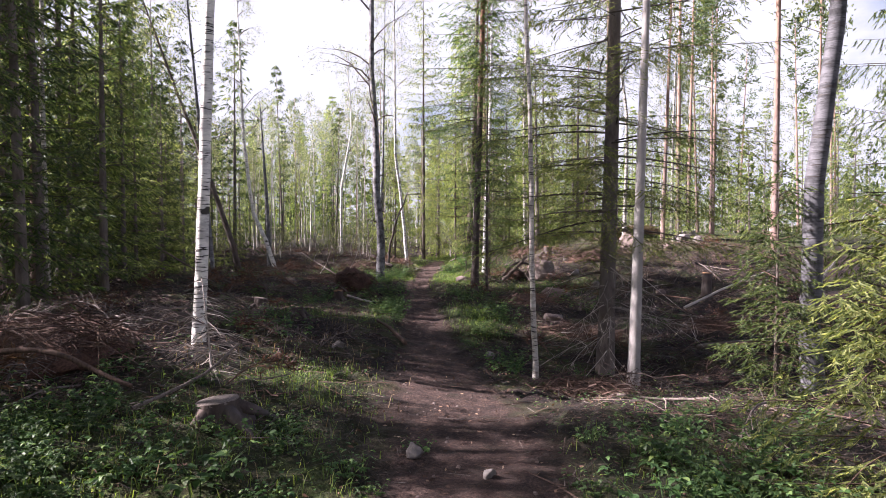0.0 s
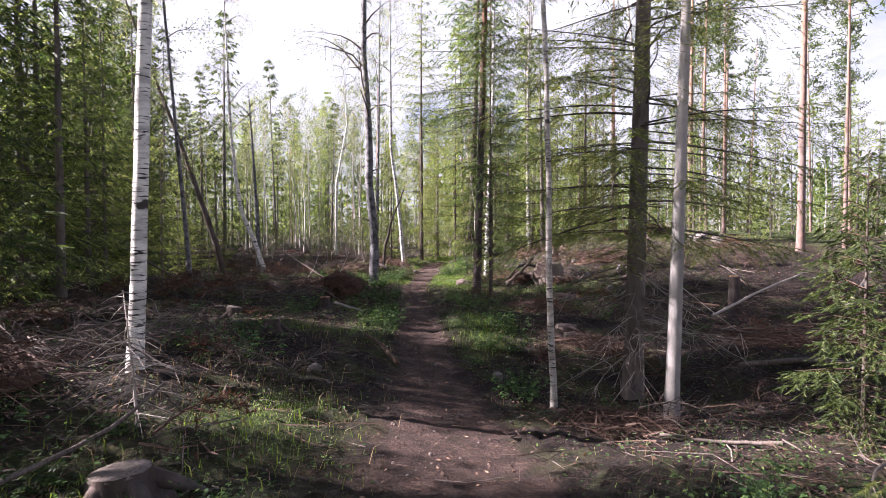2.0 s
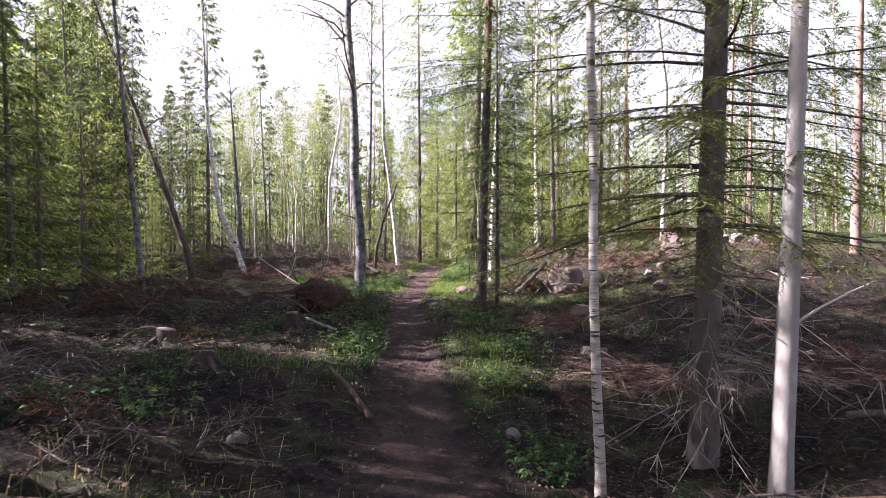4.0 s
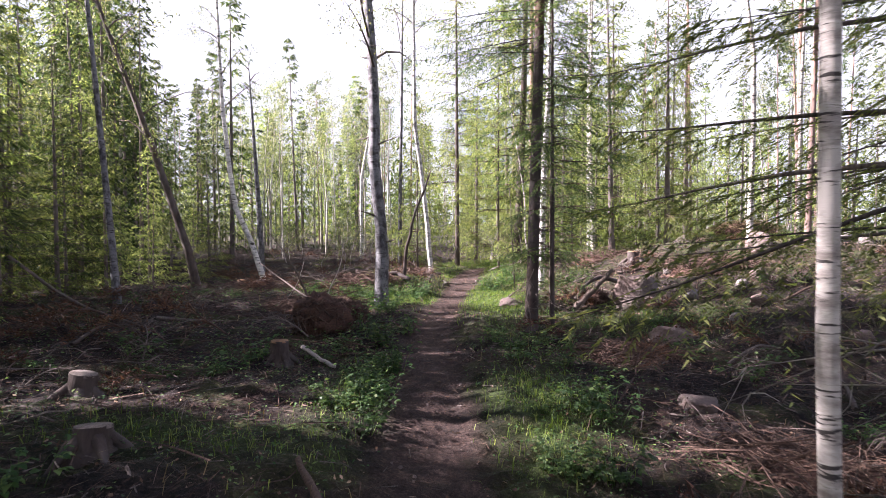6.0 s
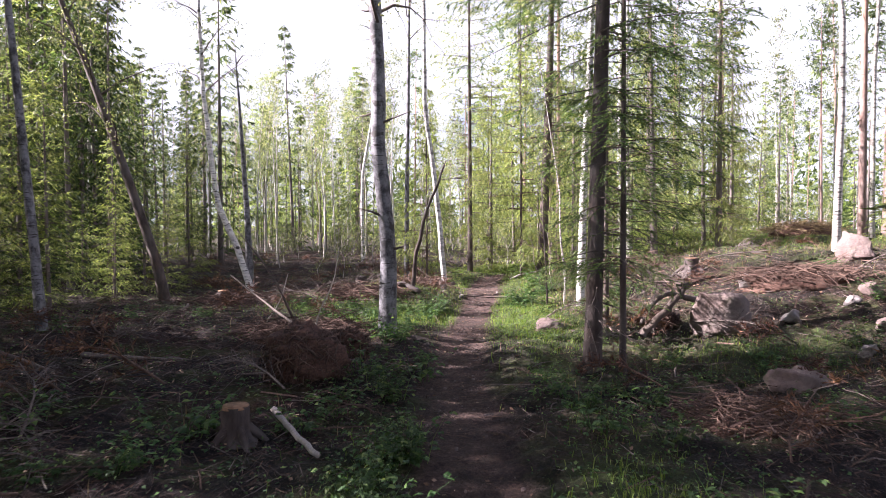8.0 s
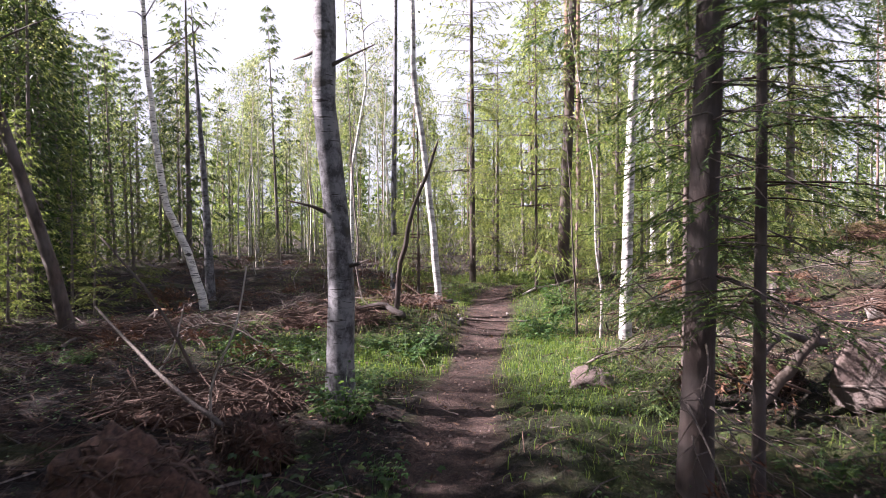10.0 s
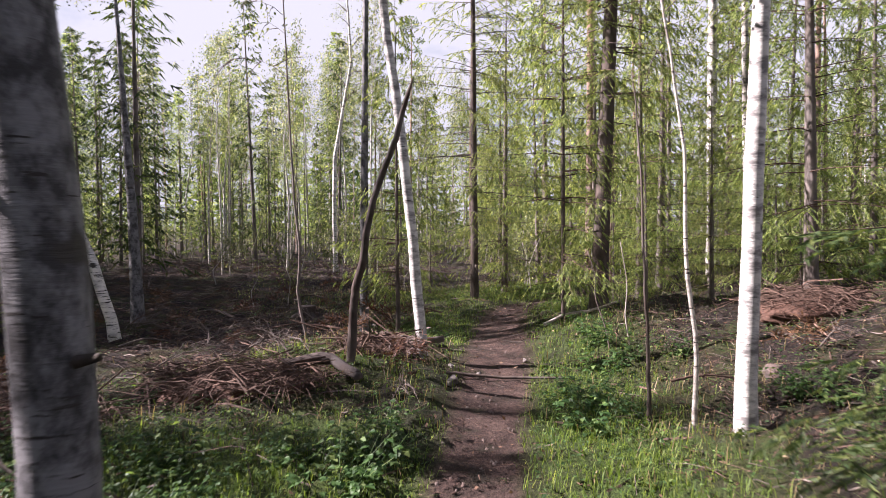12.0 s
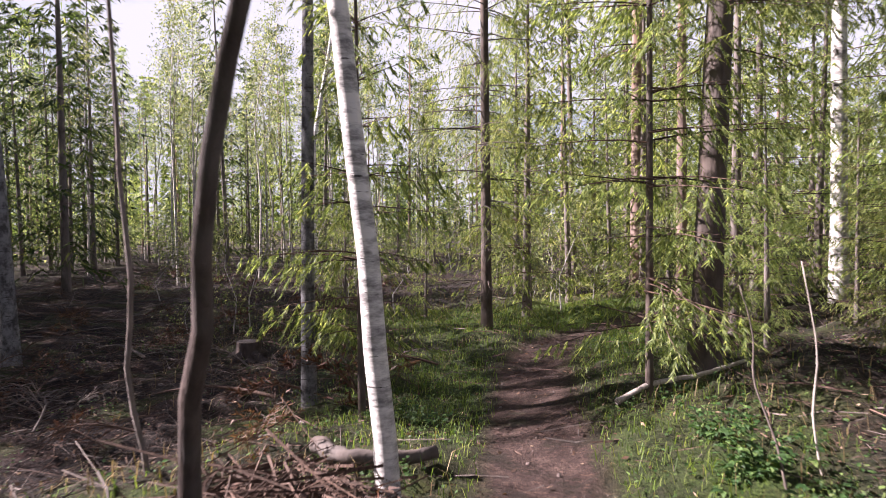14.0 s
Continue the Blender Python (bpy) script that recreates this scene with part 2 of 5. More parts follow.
BROWN_BARK = bark_material("brown_bark", (0.026, 0.02, 0.018), (0.09, 0.066, 0.057), 0.03, (1, 1, 0.35), (0.33, 0.17, 0.10), (5.0, 9.0))
DEAD_WOOD = wood_material("dead_wood", (0.05, 0.039, 0.034), (0.19, 0.155, 0.135))
TWIGS = wood_material("twigs", (0.036, 0.023, 0.018), (0.15, 0.094, 0.07))
PALE_WOOD = wood_material("bleached_wood", (0.22, 0.185, 0.16), (0.46, 0.41, 0.37))
CUT_WOOD = wood_material("cut_wood", (0.11, 0.06, 0.035), (0.26, 0.15, 0.085), (6, 6, 6))
ROOTS = wood_material("root_soil", (0.02, 0.0115, 0.009), (0.095, 0.05, 0.035), (9, 9, 9))
GRANITE = stone_material("granite", (0.185, 0.135, 0.12))
PALE_STONE = stone_material("pale_stone", (0.25, 0.22, 0.205))
LITTER = leaf_material("leaf_litter", (0.045, 0.026, 0.018), (0.14, 0.083, 0.052), (0.36, 0.26, 0.18), 0.1, 0.8)
FLOOR = ground_material()


# ---- mesh tools ----
class Bag:
    """Collects points and faces of one mesh."""

    def __init__(self):
        self.v, self.t, self.q, self.n = [], [], [], 0

    def add(self, v, tris=None, quads=None):
        v = np.asarray(v, float).reshape(-1, 3)
        if tris is not None and len(tris):
            self.t.append(np.asarray(tris, int) + self.n)
        if quads is not None and len(quads):
            self.q.append(np.asarray(quads, int) + self.n)
        self.v.append(v)
        self.n += len(v)

    def mesh(self, name, mat, smooth=True):
        me = bpy.data.meshes.new(name)
        v = np.concatenate(self.v)
        t = np.concatenate(self.t) if self.t else np.zeros((0, 3), int)
        q = np.concatenate(self.q) if self.q else np.zeros((0, 4), int)
        loops = np.r_[t.ravel(), q.ravel()]
        me.vertices.add(len(v))
        me.vertices.foreach_set("co", v.astype(np.float32).ravel())
        me.loops.add(len(loops))
        me.loops.foreach_set("vertex_index", loops.astype(np.int32))
        starts = np.r_[np.arange(len(t)) * 3, len(t) * 3 + np.arange(len(q)) * 4]
        me.polygons.add(len(starts))
        me.polygons.foreach_set("loop_start", starts.astype(np.int32))
        me.polygons.foreach_set("use_smooth", np.full(len(starts), smooth))
        me.update(calc_edges=True)
        me.validate()
        me.materials.append(mat)
        return me

    def tube(self, pts, radii, sides=6, cap=True, rough=0.0, rng=None):
        """A tapered stem along points."""
        pts = np.asarray(pts, float)
        radii = np.asarray(radii, float)
        d = np.gradient(pts, axis=0)
        d /= np.linalg.norm(d, axis=1)[:, None] + 1e-9
        side = np.cross(d, (0.31, 0.95, 0.05) if abs(d[0, 2]) > 0.7 else (0, 0, 1.0))
        side /= np.linalg.norm(side, axis=1)[:, None] + 1e-9
        up = np.cross(side, d)
        a = np.arange(sides) * 2 * np.pi / sides
        r = radii[:, None] * np.ones(sides)
        if rough:
            r = r * (1 + rough * rng.normal(size=r.shape))
        v = pts[:, None] + r[..., None] * (np.cos(a)[None, :, None] * side[:, None] + np.sin(a)[None, :, None] * up[:, None])
        k = len(pts)
        i, j = np.meshgrid(np.arange(k - 1), np.arange(sides), indexing="ij")
        i, j = i.ravel(), j.ravel()
        j2 = (j + 1) % sides
        quads = np.c_[i * sides + j, i * sides + j2, (i + 1) * sides + j2, (i + 1) * sides + j]
        v = v.reshape(-1, 3)
        tris = None
        if cap:
            v = np.r_[v, [pts[-1]]]
            j = np.arange(sides)
            tris = np.c_[(k - 1) * sides + j, (k - 1) * sides + (j + 1) % sides, np.full(sides, len(v) - 1)]
        self.add(v, tris, quads)

    def blades(self, p, d, w):
        """Narrow triangles from p along d, with w across."""
        n = len(p)
        v = np.empty((n, 3, 3))
        v[:, 0], v[:, 1], v[:, 2] = p - w * 0.5, p + w * 0.5, p + d
        self.add(v, np.arange(3 * n).reshape(-1, 3))

    def leaves(self, p, d, w, fold=None):
        """Lozenge leaves from p along d, with w across."""
        n = len(p)
        v = np.empty((n, 4, 3))
        v[:, 0], v[:, 1], v[:, 2], v[:, 3] = p, p + d * 0.45 + w * 0.5, p + d, p + d * 0.45 - w * 0.5
        if fold is not None:
            v[:, 1] += fold
            v[:, 3] += fold
        self.add(v, None, np.arange(4 * n).reshape(-1, 4))


def unit(v):
    return v / (np.linalg.norm(v, axis=-1, keepdims=True) + 1e-9)


def part(name, me, parent, label=""):
    ob = new(name, me)
    ob.parent = parent
    if label:
        ob["label"] = label
    return ob


def thing(name, label, category, group="", kind=""):
    return tagged(new(name), label, category, group, kind)


def solid(name, me, m, label, category, group="", kind=""):
    ob = new(name, me)
    ob.matrix_world = m
    return tagged(ob, label, category, group, kind)


# ---- the lie of the land ----
TRAIL = np.array([(0.35, -30), (0.3, 0), (0.26, 5.2), (0.12, 8.6), (-0.2, 12), (-0.6, 17), (-0.82, 20), (-0.8, 23), (-0.66, 26), (-0.52, 29), (-0.5, 32), (-0.42, 34), (-0.05, 35.6), (0.7, 36.9), (2.2, 38.2), (5, 39.5), (14, 41)])


def from_path(x, y):
    """How far a point lies from the middle of the path."""
    best = np.full(np.shape(x), 1e9)
    for a, b in zip(TRAIL[:-1], TRAIL[1:]):
        d = b - a
        s = np.clip(((x - a[0]) * d[0] + (y - a[1]) * d[1]) / (d @ d), 0, 1)
        best = np.minimum(best, np.hypot(x - a[0] - s * d[0], y - a[1] - s * d[1]))
    return best


def bell(x, y, cx, cy, sx, sy):
    return np.exp(-((x - cx) / sx) ** 2 / 2 - ((y - cy) / sy) ** 2 / 2)


def step(v):
    return 1 / (1 + np.exp(-np.clip(v, -40, 40)))


def lumps(x, y):
    """Uneven ground at three sizes."""
    z = 0.10 * np.sin(0.9 * x + 1.3 * np.sin(0.5 * y)) * np.sin(0.8 * y + 0.7 * np.sin(0.7 * x) + 1.0)
    z = z + 0.05 * np.sin(2.3 * x + 1.1 * np.sin(1.7 * y + 0.4)) * np.sin(2.1 * y + 1.4 * np.sin(1.3 * x))
    return z + 0.025 * np.sin(5.7 * x + 1.9 * np.sin(3.1 * y)) * np.sin(5.1 * y + 1.7 * np.sin(4.3 * x))


def path_width(y):
    return np.interp(y, [0, 7, 12, 20, 26, 30, 36], [0.85, 0.8, 0.5, 0.4, 0.36, 0.48, 0.5])


def ground_z(x, y):
    x, y = np.asarray(x, float), np.asarray(y, float)
    z = -0.13 - 0.52 * bell(x, y, 2.9, 11.0, 1.9, 2.8) + 0.42 * bell(x, y, -4.6, 8.6, 1.9, 3.0) + 0.35 * bell(x, y, -8, 20, 3.5, 5)
    z = z - 0.40 * bell(x, y, -9, 36, 4, 6) + 1.35 * step((x - 4.0) / 1.1) * step((y - 22.4) / 1.3) * step((45 - x) / 6)
    z = z + 0.3 * bell(x, y, 1.6, 32, 1.3, 2) + 0.28 * bell(x, y, -2.6, 28.5, 1.1, 1.8) - 0.25 * bell(x, y, 5.5, 16, 3, 3) - 0.12 * bell(x, y, 0.5, 12.5, 2, 2)
    off = np.clip(from_path(x, y) / path_width(y) - 0.7, 0, 1)
    near = np.clip(1 - (np.hypot(x, y - 20) - 60) / 60, 0, 1)
    return z + lumps(x, y) * (0.15 + 0.85 * off) * near - 0.05 * (1 - off)


def at(x, y, sink=0.0):
    return float(ground_z(x, y)) - sink


def grassy(x, y):
    """Where grass and moss take over from bare slash."""
    g = 0.9 * bell(x, y, 0.75, 15.4, 0.4, 1.2) + 0.6 * bell(x, y, -1.35, 15.6, 0.25, 1.2) + 0.8 * bell(x, y, -2.0, 25.0, 1.0, 1.2) + 1.0 * bell(x, y, 0.4, 24.5, 0.6, 2.4)
    g = g + 0.6 * bell(x, y, -1.7, 8.4, 0.5, 0.8) + 0.7 * bell(x, y, -2.4, 13.4, 0.9, 0.35) + 0.6 * bell(x, y, -3.6, 25.0, 1.1, 0.8) + 0.8 * bell(x, y, -1.7, 33.0, 0.9, 2.5)
    g = g + 0.9 * bell(x, y, 0.9, 35.5, 0.7, 2.5) + 0.6 * bell(x, y, 0.6, 28.6, 0.7, 2.0) + 0.8 * bell(x, y, -1.0, 39, 3, 1.6) + 0.5 * bell(x, y, 3.3, 21.0, 1.2, 0.7)
    g = g + 0.7 * bell(x, y, -3.4, 28.0, 1.4, 0.5) + 0.6 * step((x - 6) / 1) * step((y - 27) / 1.5) + 0.5 * bell(x, y, -2.2, 4.6, 1.5, 1.6) + 0.4 * bell(x, y, 2.3, 4.6, 0.9, 1.4)
    return np.clip(g, 0, 1)


def spread(lo, hi, fine_lo, fine_hi, fine, grow=1.16):
    """Grid lines: even where the camera passes, wider and wider beyond."""
    c = list(np.arange(fine_lo, fine_hi, fine))
    d = fine
    while c[-1] < hi:
        d *= grow
        c.append(c[-1] + d)
    d = fine
    while c[0] > lo:
        d *= grow
        c.insert(0, c[0] - d)
    return np.array(c)


gx, gy = spread(-1500, 1500, -8, 8.5, 0.11), spread(-1500, 1800, 2.0, 38, 0.14)
X, Y = np.meshgrid(gx, gy, indexing="ij")
rng = np.random.default_rng(4)
track_of = np.clip(1.25 - from_path(X, Y) / path_width(Y), 0, 0.6) / 0.6
Z = ground_z(X, Y) + rng.normal(size=X.shape) * 0.026 * (1 - 0.7 * track_of) * (np.hypot(X, Y - 20) < 40)
ni, nj = X.shape
ii, jj = np.meshgrid(np.arange(ni - 1), np.arange(nj - 1), indexing="ij")
ii, jj = ii.ravel(), jj.ravel()
bag = Bag()
bag.add(np.c_[X.ravel(), Y.ravel(), Z.ravel()], None, np.c_[ii * nj + jj, (ii + 1) * nj + jj, (ii + 1) * nj + jj + 1, ii * nj + jj + 1])
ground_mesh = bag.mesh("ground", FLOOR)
for key, field in (("track", track_of), ("grass", grassy(X, Y))):
    layer = ground_mesh.attributes.new(key, "FLOAT", "POINT")
    layer.data.foreach_set("value", field.ravel().astype(np.float32))
tagged(new("ground", ground_mesh), "dark brown forest floor of soil, needles and logging slash, darkened for shade, with a trodden dirt path", "ground", kind="structure")
# ---- trees ----
def stem(height, radius, bends=(), rings=12, taper=0.85, flare=0.25):
    """Points and radii of a trunk; bends: rows of height, x, y of its line."""
    s = np.linspace(0, 1, rings) ** 1.15
    z = s * height
    p = np.zeros((rings, 3))
    p[:, 2] = z
    if bends:
        b = np.array([(0, 0, 0), *bends], float)
        p[:, 0], p[:, 1] = np.interp(z, b[:, 0], b[:, 1]), np.interp(z, b[:, 0], b[:, 2])
        slope = (b[-1, 1:] - b[-2, 1:]) / max(b[-1, 0] - b[-2, 0], 1e-6)
        over = np.clip(z - b[-1, 0], 0, None)
        p[:, :2] += over[:, None] * slope
    r = radius * (1 - taper * s ** 1.1) + radius * flare * np.exp(-z / (radius * 2.5))
    p[0, 2] = -0.25
    return p, r


def on_stem(p, z):
    return np.array([np.interp(z, p[:, 2], p[:, 0]), np.interp(z, p[:, 2], p[:, 1]), z])


def spruce_bough(wood, green, rng, start, heading, length, rise, droop, detail, thick=0.012, bare=0.12):
    """One bough: a bent limb with side twigs, each set with needle sprays."""
    s = np.linspace(0, 1, 6)
    out = np.array([math.cos(heading), math.sin(heading), 0.0])
    side = np.array([-out[1], out[0], 0.0])
    line = start + length * (s[:, None] * out + (rise * s - droop * s ** 2 + 0.35 * droop * s ** 4)[:, None] * np.array([0, 0, 1.0]))
    line += side * (0.06 * length * np.sin(s * 3 + rng.uniform(0, 6)))[:, None]
    if wood is not None and (detail > 0 or green is None or rng.uniform() < 0.35):
        few = slice(None) if detail > 1 or green is None else slice(0, 6, 5)
        wood.tube(line[few], thick * (1.1 - s[few]), 3, False)
    if green is None:
        return line
    gap = (0.36, 0.12, 0.095, 0.055)[detail]
    n = max(4, int(length * (1 - bare) / gap))
    t = bare + (1 - bare) * (np.arange(n) + rng.uniform(0, 1, n)) / n
    base = np.stack([np.interp(t, s, line[:, i]) for i in range(3)], 1)
    sgn = np.where(np.arange(n) % 2, 1.0, -1.0)
    tl = (0.42 * length * (1 - t) ** 0.8 * np.minimum(1, t * 3 + 0.25) + 0.10) * rng.uniform(0.6, 1.2, n)
    tl = np.minimum(tl * (1.25 if detail > 2 else 1.0), 0.8)
    td = unit(out * rng.uniform(0.4, 1.0, (n, 1)) + side * (sgn * rng.uniform(0.5, 1.1, n))[:, None] + np.array([0, 0, 1.0]) * rng.uniform(-1.7 if detail == 2 else -0.95, -0.4 if detail == 2 else -0.05, (n, 1)))
    k = (4, 8, 21, 26)[detail]
    if detail > 0:
        wide = (0, 0.016, 0.011, 0.004)[detail]
        green.blades(base, td * (tl * 1.05)[:, None] - np.array([0, 0, 0.05]), unit(np.cross(td, (0, 0, 1.0)) + rng.normal(size=(n, 3)) * 0.35) * wide * rng.uniform(0.6, 1.4, (n, 1)))
    u = (np.arange(k) + 0.3) / k
    P = base[:, None] + td[:, None] * (tl[:, None] * u)[..., None]
    P[..., 2] -= 0.22 * (tl[:, None] * u) ** 2
    P = P.reshape(-1, 3)
    D = np.repeat(td, k, 0)
    alt = np.tile(np.where(np.arange(k) % 2, 1.0, -1.0), n)[:, None]
    across = unit(np.cross(D, np.array([0, 0, 1.0]))) * alt
    m = len(P)
    hang = np.array([0, 0, -1.0]) * rng.uniform(0.0, (0.8, 0.5, 0.9, 0.25)[detail], (m, 1))
    d = unit(D + across * rng.uniform(0.4, 1.0, (m, 1)) + hang + rng.normal(size=(m, 3)) * 0.18) * (0.26, 0.12, 0.066, 0.05)[detail] * rng.uniform(0.55, 1.3, (m, 1))
    w = unit(np.cross(d, rng.normal(size=(m, 3)))) * (0.055, 0.022, 0.0135, 0.0105)[detail] * rng.uniform(0.7, 1.4, (m, 1))
    green.blades(P, d, w)
    return line


def spruce(seed, height, radius, reach, low, detail=1, bark=None, needles=None, bare_low=0, label="", bends=(), whorl=0.34, name="spruce", clear=None, long=(), dead=0):
    """A spruce: trunk, limbs and needled boughs; bare_low: dead twigs up to that height; clear: a test that lets a bough grow."""
    rng = np.random.default_rng(seed)
    trunk, wood, green = Bag(), Bag(), Bag()
    p, r = stem(height, radius, bends, 14, 0.95)
    trunk.tube(p, r, 12 if detail > 1 else 7, rough=0.03, rng=rng)
    z = low
    while z < height - 0.15:
        f = (z - low) / (height - low)
        for b in range(rng.integers(5, 9) if detail in (1, 2) else rng.integers(4, 7)):
            h = rng.uniform(0, 2 * np.pi)
            length = reach * ((1 - f) ** 0.75) * (0.55 + 0.45 * min(1, 4 * f + 0.35)) * rng.uniform(0.6, 1.15) + 0.12
            if clear is None or clear(h, z, length):
                spruce_bough(wood, green, rng, on_stem(p, z + rng.uniform(-0.07, 0.07)), h, length, rng.uniform(-0.12, 0.12) + 0.55 * f, rng.uniform(0.15, 0.42) * (1 - f), detail if z < 6.0 else min(detail, 1), 0.004 + 0.0045 * length)
        z += whorl * rng.uniform(0.75, 1.25) * (1.35, 1.15, 1.2, 1.0)[detail]
    for h, z, length, rise, droop in long:
        spruce_bough(wood, green, rng, on_stem(p, z), radians(h), length, rise, droop, detail, 0.022, 0.38)
    z = 0.5
    while z < bare_low:
        for b in range(rng.integers(2, 5)):
            h = rng.uniform(0, 2 * np.pi)
            if clear is None or clear(h, z, 1.2):
                line = spruce_bough(wood, None, rng, on_stem(p, z), h, rng.uniform(0.4, 1.5), rng.uniform(-0.25, 0.15), rng.uniform(0.1, 0.5), 0, 0.010)
                for c in range(5):
                    q = line[rng.integers(1, 6)]
                    e = q + unit(rng.normal(size=3) + np.array([0, 0, -0.6])) * rng.uniform(0.1, 0.4)
                    wood.tube(np.array([q, (q + e) / 2 + rng.normal(size=3) * 0.02, e]), [0.005, 0.004, 0.001], 3, False)
        z += 0.22
    # dead grey limbs in a paler wood that stands for sun on them
    silver = Bag()
    for i in range(dead):
        h = rng.uniform(0, 2 * np.pi)
        z = rng.uniform(0.5, 2.4)
        if clear is None or clear(h, z, 1.7):
            line = spruce_bough(silver, None, rng, on_stem(p, z), h, rng.uniform(0.8, 1.7), rng.uniform(-0.3, 0.1), rng.uniform(0.1, 0.5), 0, 0.011)
            for c in range(9):
                q = line[rng.integers(1, 6)]
                e = q + unit(rng.normal(size=3) + np.array([math.cos(h), math.sin(h), -0.5])) * rng.uniform(0.15, 0.55)
                silver.tube(np.array([q, (q + e) / 2 + rng.normal(size=3) * 0.03, e]), [0.005, 0.004, 0.001], 3, False)
    top = thing(name, label or "green spruce tree with drooping needled boughs", "tree")
    if dead:
        part("dead_branching", silver.mesh("dead_branching", PALE_WOOD), top, "pale grey bare dead limbs, brightened as if sunlit")["kind"] = "stuff"
    part("trunk", trunk.mesh("spruce_trunk", bark or SPRUCE_BARK), top, "rough grey-brown bark")
    part("branching", wood.mesh("spruce_limbs", DARK_BARK if detail < 2 else (DEAD_WOOD if bare_low else TWIGS)), top)["kind"] = "stuff"
    part("crown", green.mesh("spruce_crown", needles or NEEDLES, False), top, "green needles")
    return top


def birch(seed, height, radius, low, reach, detail=1, bark=None, bends=(), leaf=0.05, count=2600, label="", limbs=16, stubs=0, name="birch"):
    """A birch: white stem, rising limbs, hanging twigs with small leaves."""
    rng = np.random.default_rng(seed)
    trunk, wood, green = Bag(), Bag(), Bag()
    if not bends:
        bends = ((height * 0.3, rng.normal() * 0.12, rng.normal() * 0.12), (height * 0.6, rng.normal() * 0.3, rng.normal() * 0.3), (height, rng.normal() * 0.5, rng.normal() * 0.5))
    p, r = stem(height, radius, bends, 22 if detail > 1 else 9, 0.9)
    if detail > 1:
        p[1:, :2] += rng.normal(size=(len(p) - 1, 2)) * radius * 0.10
    trunk.tube(p, r, 14 if detail > 1 else 6, rough=0.03, rng=rng)
    for i in range(stubs):
        z = rng.uniform(1.2, low + 2)
        h = rng.uniform(0, 2 * np.pi)
        q = on_stem(p, z)
        length = rng.uniform(0.15, 0.6)
        e = q + np.array([math.cos(h), math.sin(h), rng.uniform(-0.2, 0.4)]) * length
        wood.tube(np.array([q, (q + e) / 2 + rng.normal(size=3) * 0.03, e]), [radius * 0.22, radius * 0.12, 0.006], 5)
    per = max(3, count // (limbs * 4))
    for i in range(limbs):
        f = (i + rng.uniform(0, 1)) / limbs
        z = low + (height - low) * f * 0.97
        h = rng.uniform(0, 2 * np.pi)
        length = reach * (1 - 0.75 * f) * rng.uniform(0.6, 1.1)
        s = np.linspace(0, 1, 5)
        out = np.array([math.cos(h), math.sin(h), 0.0])
        rise = rng.uniform(0.7, 1.4)
        line = on_stem(p, z) + length * (s[:, None] * out + (rise * s - 0.55 * s ** 2)[:, None] * np.array([0, 0, 1.0]))
        line += np.cumsum(rng.normal(size=(5, 3)) * 0.03 * length, 0)
        few = slice(None) if detail > 0 else slice(0, 5, 2)
        wood.tube(line[few], radius * 0.22 * (1.08 - s[few]), 4 if detail > 0 else 3, False)
        for j in range(4):
            q = line[1 + j]
            e = q + unit(out * rng.uniform(0, 1) + rng.normal(size=3) * 0.7 + np.array([0, 0, -0.35])) * length * rng.uniform(0.25, 0.6)
            if detail > 0:
                wood.tube(np.array([q, (q + e) / 2 + np.array([0, 0, 0.06 * length]), e]), [0.008, 0.005, 0.002], 3, False)
            t = rng.uniform(0.1, 1.1, (per, 1))
            c = q + (e - q) * t + rng.normal(size=(per, 3)) * 0.14 * (1 + 0.5 * (detail == 0)) + np.array([0, 0, -0.12]) * rng.uniform(0, 1, (per, 1))
            d = unit(rng.normal(size=(per, 3)) + np.array([0, 0, -0.7])) * leaf * rng.uniform(0.7, 1.3, (per, 1))
            w = unit(np.cross(d, rng.normal(size=(per, 3)))) * leaf * 0.75
            if detail > 0:
                green.leaves(c, d, w)
            else:
                green.blades(c, d, w)
    top = thing(name, label or "slender white birch with small green leaves", "tree")
    part("trunk", trunk.mesh("birch_trunk", bark or BIRCH), top, "white bark with dark dashes")
    part("branching", wood.mesh("birch_limbs", DARK_BARK), top)["kind"] = "stuff"
    part("crown", green.mesh("birch_crown", BIRCH_LEAVES, False), top, "small yellow-green leaves")
    return top


